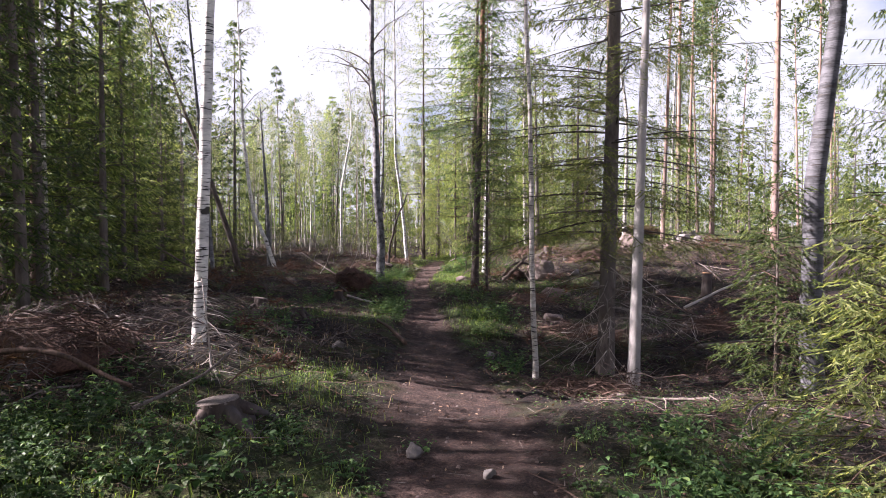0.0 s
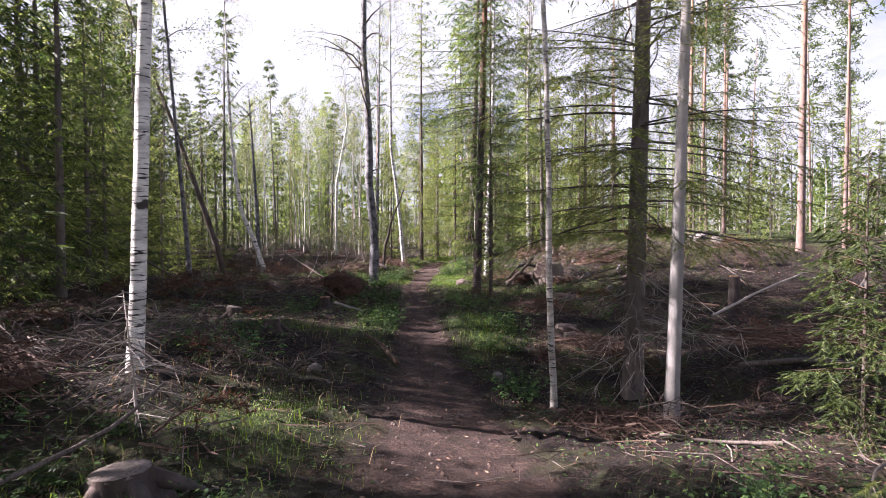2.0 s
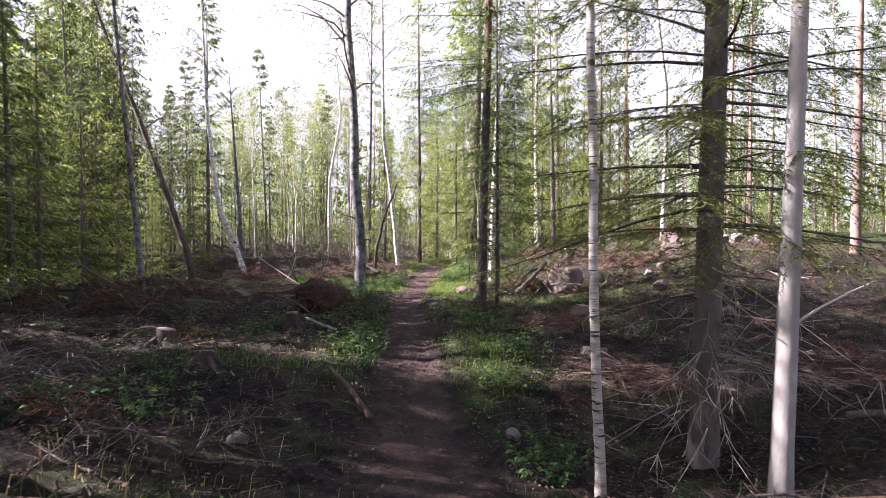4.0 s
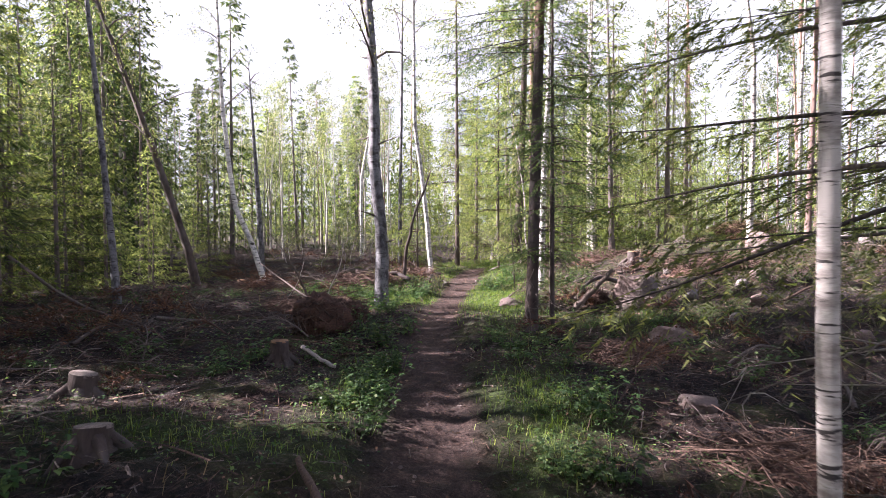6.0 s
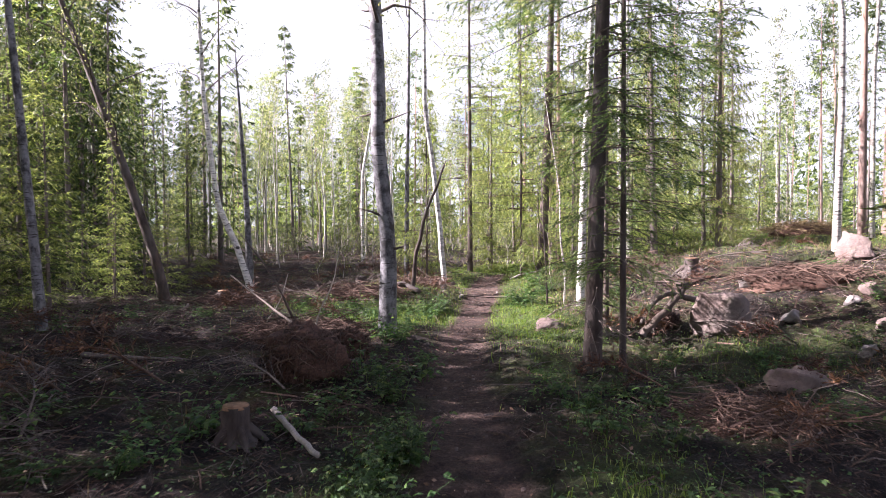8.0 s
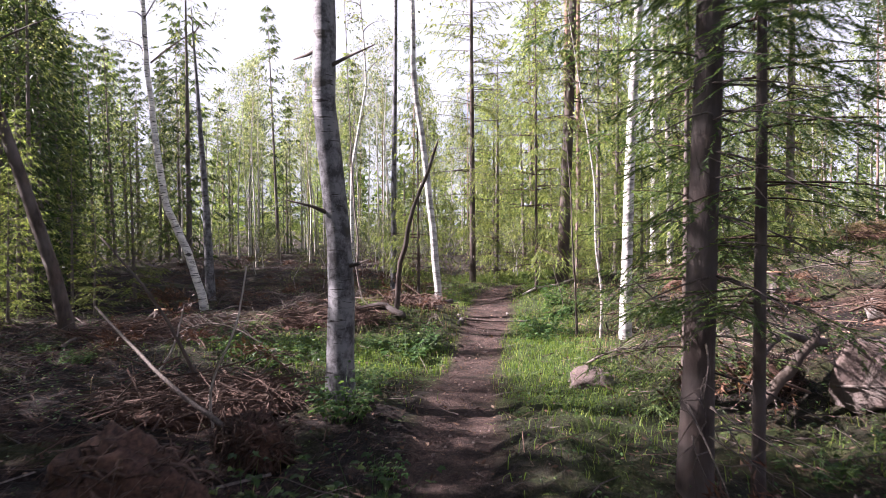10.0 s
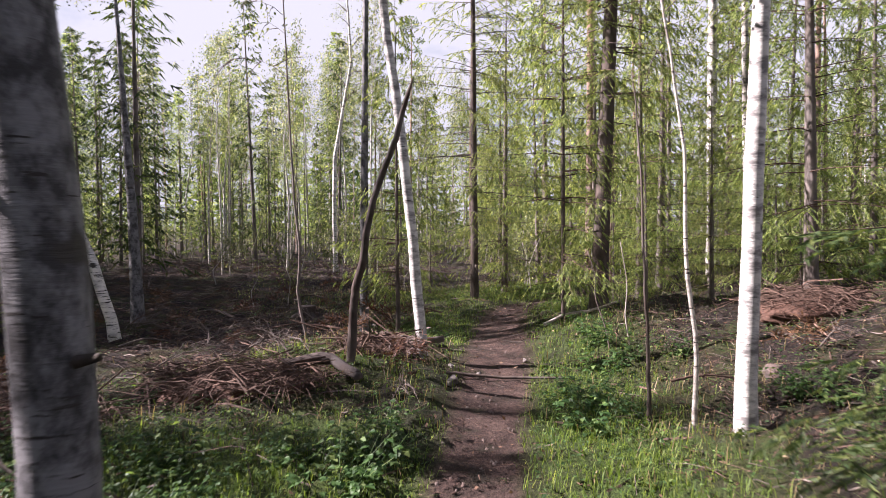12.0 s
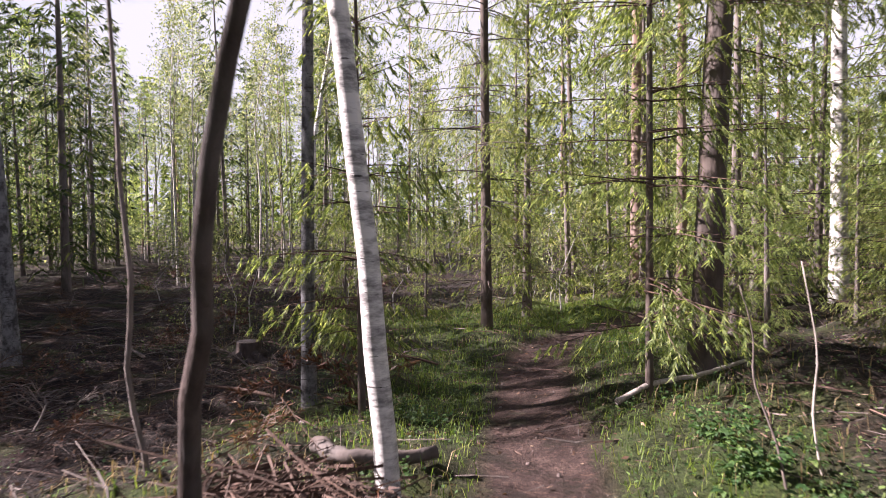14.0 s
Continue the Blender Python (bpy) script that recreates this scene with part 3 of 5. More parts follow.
def pine(seed, height, radius, low, reach, detail=1, count=1500, label="", bends=(), tuft=0.2):
    """A pine: bare trunk, orange above, with a loose crown of needle tufts."""
    rng = np.random.default_rng(seed)
    trunk, wood, green = Bag(), Bag(), Bag()
    p, r = stem(height, radius, bends, 12, 0.8)
    trunk.tube(p, r, 12 if detail > 1 else 7, rough=0.03, rng=rng)
    limbs = 26
    for i in range(limbs):
        f = (i + rng.uniform(0, 1)) / limbs
        z = low + (height - low) * f
        h = rng.uniform(0, 2 * np.pi)
        length = reach * (1 - 0.6 * f) * rng.uniform(0.4, 1.1)
        s = np.linspace(0, 1, 5)
        out = np.array([math.cos(h), math.sin(h), 0.0])
        line = on_stem(p, z) + length * (s[:, None] * out + (rng.uniform(-0.1, 0.5) * s + 0.15 * s ** 2)[:, None] * np.array([0, 0, 1.0]))
        line += np.cumsum(rng.normal(size=(5, 3)) * 0.04 * length, 0)
        wood.tube(line, radius * 0.2 * (1.08 - s), 4, False)
        k = count // limbs
        t = rng.uniform(0.35, 1.05, k)
        c = np.stack([np.interp(t, s, line[:, a]) for a in range(3)], 1) + rng.normal(size=(k, 3)) * 0.16
        d = unit(rng.normal(size=(k, 3)) + out * 0.6 + np.array([0, 0, 0.5])) * tuft * rng.uniform(0.6, 1.2, (k, 1))
        w = unit(np.cross(d, rng.normal(size=(k, 3)))) * tuft * 0.28
        green.blades(c, d, w)
    z = low * 0.35
    while z < low:
        q = on_stem(p, z)
        h = rng.uniform(0, 2 * np.pi)
        e = q + np.array([math.cos(h), math.sin(h), rng.uniform(-0.3, 0.2)]) * rng.uniform(0.3, 1.0)
        wood.tube(np.array([q, (q + e) / 2, e]), [0.014, 0.01, 0.004], 3, False)
        z += rng.uniform(0.3, 0.9)
    top = thing("pine", label or "tall pine with orange upper bark and sparse crown", "tree")
    part("trunk", trunk.mesh("pine_trunk", PINE_BARK), top, "brown bark turning orange above")
    part("branching", wood.mesh("pine_limbs", DARK_BARK), top)["kind"] = "stuff"
    part("crown", green.mesh("pine_crown", PINE_NEEDLES, False), top, "grey-green needle tufts")
    return top


def stand(ob, x, y, turn=0.0, sink=0.05):
    ob.matrix_basis = Matrix.Translation((x, y, at(x, y, sink))) @ Matrix.Rotation(turn, 4, "Z")
    return ob


def again(ob, x, y, turn, size, sink=0.05, lean=(0.0, 0.0)):
    m = Matrix.Translation((x, y, at(x, y, sink))) @ Euler((lean[0], lean[1], turn)).to_matrix().to_4x4() @ Matrix.Diagonal((size[0], size[0], size[1], 1))
    return copy_thing(ob, m)


def away(px, py, keep):
    """Boughs of a tree at (px, py) that stay clear of the flight line x = -0.3."""
    def test(h, z, length):
        tip = px + math.cos(h) * length
        return z > 4.2 or (tip > keep if px > 0 else tip < keep)
    return test


# the trees that the path passes
stand(birch(11, 15, 0.085, 5.5, 1.6, 2, BIRCH, ((1.9, 0.10, 0), (4.0, 0.17, 0), (9, 0.5, 0.1)), label="white birch with black scars beside a brush pile", limbs=14), -3.23, 8.99)
# the large spruce takes the lightened needles so its boughs look sunlit
stand(spruce(12, 17, 0.15, 2.9, 2.55, 3, SPRUCE_BARK, NEEDLES_YOUNG_LIT, bare_low=3.2, whorl=0.34, label="large grey-barked spruce with dead lower twigs and green boughs", bends=((6, 0.12, 0), (17, 0.3, 0)), clear=away(2.9, 12.1, 0.75), long=((204, 2.75, 2.65, 0.05, 0.42), (176, 3.2, 2.1, 0.12, 0.25), (160, 3.7, 2.3, 0.15, 0.3), (190, 4.3, 2.4, 0.1, 0.3), (148, 2.9, 2.5, 0.1, 0.3), (214, 4.6, 2.2, 0.2, 0.3), (20, 3.0, 2.4, 0.05, 0.2), (-10, 3.9, 2.6, -0.1, 0.15), (-35, 2.6, 2.2, 0.0, 0.2)), dead=30), 2.88, 12.13)
stand(spruce(13, 12, 0.098, 1.2, 7.5, 1, GREY_BARK, label="smooth grey dead spruce trunk with peeled reddish foot", bends=((6, 0.15, 0),), name="dead_spruce"), 2.96, 10.6)
stand(birch(14, 13, 0.046, 6.5, 1.3, 2, BIRCH_THIN, ((2.0, -0.08, 0), (4.5, -0.12, 0), (9, -0.3, 0.3)), label="thin pale birch with peeling bark at the path edge", limbs=10), 1.46, 10.68)
stand(birch(15, 14, 0.13, 5.0, 2.0, 2, BIRCH_DARK, ((1.0, -0.12, 0), (1.8, -0.06, 0), (2.6, -0.05, 0), (3.4, 0.0, 0), (4.7, 0.18, 0), (8, 0.4, 0)), label="dark scaly old birch beside young spruces", limbs=14), 4.66, 8.5)
stand(birch(16, 16, 0.136, 4.6, 2.3, 2, BIRCH_OLD_SHADED, ((0.8, 0.02, 0), (1.9, -0.03, 0), (2.9, -0.11, 0), (4.5, -0.13, 0.05), (6.5, -0.25, 0.1), (10, -0.3, 0.4)), label="grey-barked old birch with knots beside the path, bark darkened as in shade", limbs=26, stubs=9, count=4600, leaf=0.045), -2.03, 22.2)
stand(spruce(17, 18, 0.112, 2.3, 2.7, 3, BROWN_BARK, NEEDLES_MID, bare_low=3.0, label="tall dark-trunked spruce with drooping green boughs by the path", bends=((7, 0.2, 0), (18, 0.5, 0)), clear=lambda h, z, length: z > 4.2 or (0.97 + math.cos(h) * length > (-0.15 if z > 2.5 else 0.25))), 0.93, 20.25)
stand(spruce(18, 9, 0.045, 1.2, 1.5, 3, BROWN_BARK, NEEDLES_MID, label="thin young spruce with sparse boughs", clear=away(1.28, 20.0, 0.3)), 1.28, 20.0)
stand(spruce(43, 5.0, 0.05, 1.35, 0.3, 3, DARK_BARK, NEEDLES_MID, whorl=0.29, label="bushy young spruce leaning over a boulder", clear=away(1.5, 22.5, 0.35)), 1.5, 22.5)
stand(spruce(44, 2.3, 0.04, 1.15, 0.15, 3, DARK_BARK, NEEDLES_YOUNG_LIT, label="bright green young spruce beside the track", whorl=0.13), 3.15, 4.7)
stand(spruce(45, 3.0, 0.03, 0.85, 0.2, 3, DARK_BARK, NEEDLES_MID, label="dull green spruce sapling beside the dark birch", whorl=0.13), 4.2, 8.6)
stand(spruce(46, 9, 0.1, 1.7, 0.9, 2, DARK_BARK, NEEDLES_YOUNG_LIT, label="yellow-green spruce at the edge of the clearing"), 7.6, 11.3)
stand(birch(19, 15, 0.088, 6.5, 1.6, 2, BIRCH_CLEAN, ((2, 0.03, 0), (6, 0.22, 0), (12, 0.3, 0)), label="bright white birch trunk standing in sunlight", limbs=12), 1.57, 26.02)
stand(birch(20, 6, 0.024, 3.2, 0.9, 2, BIRCH_THIN, ((0.8, 0.02, 0), (1.5, -0.08, 0), (2.6, -0.1, 0), (4.0, -0.32, 0)), label="thin bare sapling stem leaning beside the birch", limbs=8, count=300, name="sapling"), 1.27, 26.47)
stand(birch(21, 15, 0.076, 7.0, 1.6, 2, BIRCH_CLEAN, ((1.5, -0.10, 0), (3.0, -0.26, 0), (5.0, -0.52, 0), (6.5, -0.5, 0), (12, -0.55, 0.3)), label="leaning white birch at the edge of the path", limbs=14), -1.52, 29.1)
stand(birch(22, 14, 0.085, 7.0, 1.4, 1, BIRCH_OLD_SHADED, ((2, 0.02, 0), (6, 0.1, 0), (12, 0.2, 0)), label="birch with dark lower bark", limbs=12), -2.88, 32.1)
stand(spruce(23, 6, 0.04, 1.1, 0.9, 2, DARK_BARK, NEEDLES_YOUNG_LIT, label="young spruce with yellow-green needles"), -2.2, 31.6)
stand(birch(24, 7, 0.02, 3.5, 0.9, 2, SPRUCE_BARK, ((0.35, -0.10, 0), (0.8, -0.16, 0), (1.2, -0.10, 0), (2.0, -0.2, 0.05), (2.6, -0.24, 0.1), (5, -0.3, 0)), label="crooked thin sapling in the cleared slash", limbs=8, count=400, name="sapling"), -3.05, 29.1)
stand(spruce(25, 15, 0.10, 2.3, 1.9, 2, DARK_BARK, NEEDLES_YOUNG_LIT, bare_low=1.8, label="tall spruce with hanging yellow-green boughs"), -1.05, 37.1)
stand(spruce(26, 10, 0.038, 1.4, 0.8, 2, DARK_BARK, NEEDLES_YOUNG_LIT, label="slender spruce with layered boughs beside the path"), 0.58, 31.5)
stand(spruce(27, 17, 0.15, 1.9, 3.2, 2, DARK_BARK, NEEDLES_YOUNG_LIT, label="thick dark-barked conifer at the bend of the path", bends=((6, 0.25, 0), (17, 0.5, 0))), 1.22, 32.0)
stand(pine(28, 17, 0.09, 9, 1.8, 2, label="pale brown pine trunk behind the bend"), 2.2, 36.6)
stand(birch(29, 15, 0.13, 7.0, 1.7, 1, BIRCH_CLEAN, label="white birch behind the spruces"), 4.29, 35.7)
stand(birch(30, 15, 0.11, 6.0, 1.8, 2, BIRCH, ((0.9, -0.25, 0), (1.8, -0.55, 0), (2.8, -1.05, 0), (4.5, -1.3, 0), (6.5, -1.5, 0), (12, -1.7, 0)), label="bent white birch leaning over the cleared slash", limbs=12, stubs=5), -8.1, 33.2)
stand(birch(31, 9, 0.15, 7.5, 0.7, 1, BIRCH_OLD_SHADED, ((3, -0.1, 0), (9, -0.45, 0)), label="broken-topped grey birch trunk", limbs=3, count=60), -9.05, 35.8)
stand(birch(32, 12, 0.13, 3.6, 1.7, 1, DARK_BARK, ((1.0, -0.25, 0), (2.5, -0.75, 0), (5.0, -1.6, 0), (6.5, -2.2, 0), (9, -3.1, 0)), label="dark leaning alder with leafy top", limbs=16, name="alder"), -8.0, 27.1)
stand(birch(33, 12, 0.075, 5.5, 1.3, 1, BIRCH_OLD_SHADED, ((3, -0.25, 0), (6, -0.5, 0)), label="slim dark birch at the edge of the spruces", limbs=10), -7.05, 21.07)
stand(birch(34, 15, 0.12, 6.0, 1.8, 1, BIRCH, label="white birch standing far in the clearing"), -7.1, 48)
stand(pine(35, 18, 0.16, 11, 2.4, 2, label="tall pine with glowing orange bark"), 2.33, 40.9)
for sd, x, y, kind in ((36, 3.93, 32.5, "b"), (37, 6.9, 26.2, "b"), (39, 10.5, 31.5, "b"), (40, 10.7, 45, "p"), (41, 11.8, 34.5, "p"), (42, 11.6, 24.0, "p")):
    if kind == "b":
        stand(birch(sd, 15, 0.075, 7, 1.5, 1, BIRCH_FAR, label="white birch on the sunlit rise", limbs=12, count=1500), x, y)
    else:
        stand(pine(sd, 17, 0.13, 8.5, 2.0, 1, label="straight pine with pinkish bark on the sunlit rise"), x, y)

# kinds that the wood repeats
spruces = [spruce(50 + i, h, 0.018 * h * 0.6, re, lo, 1, None, nd, label="young spruce in the wood beside the path") for i, (h, re, lo, nd) in enumerate(((7.5, 1.5, 0.3, NEEDLES), (9.5, 1.7, 0.6, NEEDLES), (6.0, 1.35, 0.2, NEEDLES_YOUNG_LIT), (8.5, 1.6, 0.5, NEEDLES_YOUNG_LIT)))]
bend_spruces = [spruce(54 + i, h, 0.011 * h, re, lo, 2, None, NEEDLES_YOUNG_LIT, whorl=0.36, label="yellow-green spruce behind the bend of the path") for i, (h, re, lo) in enumerate(((7.0, 1.45, 0.3), (9.0, 1.65, 0.6)))]
far_spruces = [spruce(60 + i, h, 0.1, re, lo, 0, None, nd, label="spruce in the far wood") for i, (h, re, lo, nd) in enumerate(((12, 1.9, 0.8, NEEDLES), (15, 2.1, 2.2, NEEDLES_YOUNG_LIT), (9, 1.7, 0.5, NEEDLES_YOUNG_LIT)))]
far_birches = [birch(70 + i, h, 0.07, lo, 1.9, 0, BIRCH_FAR, leaf=0.11, count=1450, limbs=20, label="thin birch in the far wood") for i, (h, lo) in enumerate(((14, 6.5), (16, 8.0), (13, 5.5)))]
far_pines = [pine(80 + i, h, 0.10, lo, 1.9, 0, 1150, tuft=0.3, label="tall pine in the far wood") for i, (h, lo) in enumerate(((17, 9.4), (16, 8.6)))]

rng = random.Random(7)
taken = []


def free(x, y, gap):
    if any((x - a) ** 2 + (y - b) ** 2 < gap * gap for a, b in taken):
        return False
    if from_path(np.array(x), np.array(y)) < 1.6 or (-2.4 < x < 1.8 and -6 < y < 30):
        return False
    if -17 < x < -3 and (14.2 < y < 15.7 or (23.4 < y < 24.7 and x > -14) or ((4.1 < y < 5.5 or 7.2 < y < 9.6) and x > -13) or (27.8 < y < 31.3)):
        return False
    taken.append((x, y))
    return True


used, distant = set(), []


def plant_tree(kinds, x, y, low=0.8, high=1.15):
    k = rng.randrange(len(kinds))
    s = rng.uniform(low, high)
    size = (s * rng.uniform(0.9, 1.1), s)
    turn = rng.uniform(0, 6.28)
    ob = kinds[k]
    if ob in far_spruces and y > 55:
        distant.append((ob, Matrix.Translation((x, y, at(x, y, 0.05))) @ Matrix.Rotation(turn, 4, "Z") @ Matrix.Diagonal((size[0], size[0], size[1], 1))))
        return None
    if ob in used:
        return again(ob, x, y, turn, size, lean=(rng.gauss(0, 0.015), rng.gauss(0, 0.015)))
    used.add(ob)
    ob.matrix_basis = Matrix.Translation((x, y, at(x, y, 0.05))) @ Matrix.Rotation(turn, 4, "Z")
    return ob


def edge_left(y):
    return float(np.interp(y, [-10, 4, 9, 14, 20, 26, 31, 36, 42, 60], [-4.2, -4.4, -5.6, -6.8, -8.8, -10.0, -12.0, -15.0, -18, -24]))


# the dense young wood on the sunny side
n = 0
for tries in range(5000):
    if n >= 74:
        break
    y = rng.uniform(-9, 27.5)
    x = edge_left(y) - abs(rng.gauss(0, 3.6)) - 0.3
    if free(x, y, 1.2):
        if x < edge_left(y) - 2.6 or y < 1.0:
            plant_tree(far_spruces, x, y, 0.6, 0.85)
            n += 1
            continue
        tall = float(np.interp(y, [4, 9, 11, 17, 21, 25], [1.0, 0.9, 1.15, 1.05, 0.75, 0.6]))
        plant_tree(spruces, x, y, 0.8 * tall, 1.12 * tall)
        n += 1
n = 0
for tries in range(5000):
    if n >= 22:
        break
    y = rng.uniform(26, 58)
    x = edge_left(y) - abs(rng.gauss(0, 4.0)) - 1.5
    if free(x, y, 1.3):
        plant_tree(spruces, x, y, 0.7, 1.0)
        n += 1
# tall spruces added mostly out of view to throw shade on the right slope
n = 0
for tries in range(5000):
    if n >= 13:
        break
    x, y = rng.uniform(-16, -9.5), rng.uniform(9.8, 20.5)
    if free(x, y, 0.75):
        plant_tree(far_spruces[:2], x, y, 1.15, 1.4)
        n += 1
n = 0
for tries in range(5000):
    if n >= 46:
        break
    x, y = rng.uniform(-27, -18.5), rng.uniform(29, 57)
    if free(x, y, 1.3):
        plant_tree(far_spruces[:1], x, y, 0.92, 1.05)
        n += 1
# unseen spruces left of the start, added to shade the near ground on the right
n = 0
for tries in range(5000):
    if n >= 2:
        break
    x, y = rng.uniform(-13, -8), rng.uniform(1.5, 7.4)
    if free(x, y, 0.9):
        plant_tree(far_spruces[:2], x, y, 0.85, 1.05)
        n += 1
n = 0
for tries in range(5000):
    if n >= 19:
        break
    x, y = rng.uniform(-14.5, -10.5), rng.uniform(20.5, 31)
    if free(x, y, 0.9):
        plant_tree(spruces[:2] + spruces[3:], x, y, 0.55, 0.75)
        n += 1
for x, y in ((-9.7, 27.8), (-10.6, 29.4), (-9.9, 31.0), (-11.2, 32.2), (-10.6, 34.2), (-12.0, 30.2)):
    taken.append((x, y))
    plant_tree(spruces[2:], x, y, 0.5, 0.65)
n = 0
for tries in range(5000):
    if n >= 34:
        break
    y = rng.uniform(4, 50)
    x = edge_left(y) - abs(rng.gauss(0, 6.0)) - 0.2
    if free(x, y, 0.9):
        plant_tree(far_birches, x, y, 0.75, 1.0)
        n += 1
# pines added, mostly out of view, whose high crowns shade only the right side
for x, y in ((-10.4, 13.2), (-11.4, 14.2), (-9.9, 15.2), (-11.4, 16.2), (-10.5, 17.6), (-12.0, 17.2), (-9.6, 12.2), (-11.2, 12.4), (-12.0, 15.4)):
    taken.append((x, y))
    plant_tree(far_pines, x, y, 1.0, 1.12)
# tall spruces added beside them to shade the ground before and beyond
for x, y in ((-11.2, 18.8), (-12.4, 19.8), (-11.0, 20.6), (-14.4, 19.0), (-14.2, 20.8), (-11.0, 10.6), (-12.4, 10.0)):
    taken.append((x, y))
    plant_tree(far_spruces[:1], x, y, 1.2, 1.35)
for i in range(13):
    y = 31.8 + 1.1 * i
    x = edge_left(y) - rng.uniform(0.8, 3.2)
    taken.append((x, y))
    plant_tree(far_spruces[:1], x, y, 1.1, 1.28)
for i in range(15):
    y = 32.2 + 1.0 * i
    x = edge_left(y) - rng.uniform(-0.6, 0.6)
    taken.append((x, y))
    plant_tree(far_spruces[:1], x, y, 0.8, 0.95)
for x, y in ((-9.2, 22.5), (-9.7, 23.6), (-9.3, 24.6), (-10.4, 25.2), (-10.6, 22.9)):
    taken.append((x, y))
    plant_tree(spruces[:1] + spruces[2:3], x, y, 0.7, 0.85)
# the bright spruces behind the bend
n = 0
for tries in range(5000):
    if n >= 26:
        break
    x, y = rng.uniform(-1.0, 8), rng.uniform(30.5, 46)
    if (x > 4 or y > 33.5) and x > -0.8 + (y < 38) * 2.6 and free(x, y, 1.3):
        plant_tree(bend_spruces if y < 39 else spruces[2:] + far_spruces[1:], x, y, 0.8, 1.2)
        n += 1
for x, y in ((2.3, 33.2), (3.1, 31.9), (3.7, 34.0), (4.6, 33.0), (2.7, 35.3), (5.3, 35.2), (4.3, 31.3), (1.9, 34.4), (5.6, 33.4), (3.4, 36.6), (-0.2, 38.6), (-2.4, 39.5), (-3.4, 36.2)):
    taken.append((x, y))
    plant_tree(bend_spruces, x, y, 0.3, 0.52)
# the far wood
n = 0
for tries in range(5000):
    if n >= 190:
        break
    x, y = rng.uniform(-48, 42), rng.uniform(43, 98)
    if x < -3 and y < 57:
        continue
    if abs(x) < 0.66 * y + 4 and free(x, y, 1.3):
        plant_tree(rng.choice((far_birches, far_birches, far_pines, far_spruces, far_spruces, far_spruces)), x, y, 0.62, 0.95)
        n += 1
n = 0
for tries in range(5000):
    if n >= 44:
        break
    x, y = rng.uniform(-36, 2), rng.uniform(58, 74)
    if free(x, y, 1.2):
        plant_tree(far_spruces, x, y, 0.6, 0.95)
        n += 1
for x, y in ((-11.5, 47), (-9.6, 49.5), (-12.8, 51), (-5.4, 46.5), (-14.6, 53), (-8.0, 54), (-6.3, 51), (-16.5, 50), (-12.0, 58), (-10.1, 60), (-8.6, 57), (-6.9, 59), (-5.2, 62), (-14.2, 61), (-16.0, 59), (-4.1, 57), (-18.5, 62), (-11.0, 63)):
    taken.append((x, y))
    plant_tree(far_birches, x, y, 0.6, 0.85)
for x, y, big in ((-13.3, 43.8, 1.25), (-12.6, 54.0, 1.2), (-8.6, 55.0, 0.95), (-17.5, 52.0, 1.1)):
    taken.append((x, y))
    plant_tree(far_spruces[:1], x, y, big, big)
# tall thin crowns behind the clearing
for x, y in ((-19.0, 60), (-17.2, 64), (-15.4, 57), (-14.0, 66), (-12.9, 60), (-11.6, 67), (-10.4, 56), (-9.2, 64), (-7.7, 61), (-6.2, 66), (-4.8, 59), (-3.4, 64), (-20.5, 66), (-8.4, 69)):
    taken.append((x, y))
    plant_tree(far_birches if rng.random() < 0.45 else far_pines + far_spruces[1:2], x, y, 0.72, 0.95)
# the thin wood on the rise
n = 0
for tries in range(5000):
    if n >= 34:
        break
    x, y = rng.uniform(6, 36), rng.uniform(24, 64)
    if x < 0.66 * y + 6 and free(x, y, 2.2):
        plant_tree(rng.choice((far_pines, far_birches, far_pines, [spruces[2]])), x, y, 0.7, 1.0)
        n += 1
# two more unseen spruces on the left, again only for shade
n = 0
for tries in range(5000):
    if n >= 2:
        break
    x, y = rng.uniform(-13, -8), rng.uniform(1.5, 7.4)
    if free(x, y, 0.9):
        plant_tree(far_spruces[:2], x, y, 0.85, 1.05)
        n += 1
# the wood behind the start
n = 0
for tries in range(5000):
    if n >= 16:
        break
    x, y = rng.uniform(3.5, 16), rng.uniform(-12, -4)
    if free(x, y, 1.8):
        plant_tree(far_spruces + far_birches, x, y, 0.8, 1.1)
        n += 1
# spruces deep in the wood, too many to tell apart
for name, child, label in (("far_spruce_trunks", "trunk", "thin grey trunks of spruces deep in the wood"), ("far_spruce_crowns", "crown", "green crowns of spruces deep in the wood")):
    heaps = {}
    for ob, m in distant:
        me = next(c for c in ob.children if c.name.startswith(child)).data
        v = np.empty(len(me.vertices) * 3, np.float32)
        me.vertices.foreach_get("co", v)
        v = v.reshape(-1, 3) @ np.array(m.to_3x3()).T + np.array(m.translation)
        size = np.empty(len(me.polygons), np.int32)
        me.polygons.foreach_get("loop_total", size)
        f = np.empty(len(me.loops), np.int32)
        me.loops.foreach_get("vertex_index", f)
        cut = int((size == 3).sum()) * 3
        heaps.setdefault(me.materials[0].name, (Bag(), me.materials[0]))[0].add(v, f[:cut].reshape(-1, 3), f[cut:].reshape(-1, 4))
    for bag, mat in heaps.values():
        tagged(new(name, bag.mesh(name, mat, child == "trunk")), label, "forest", kind="stuff")

# the far edge of the wood, a wall of crowns
rs = np.random.default_rng(90)
bag = Bag()
n = 520
fx, fy = rs.uniform(-130, 130, n), rs.uniform(100, 165, n)
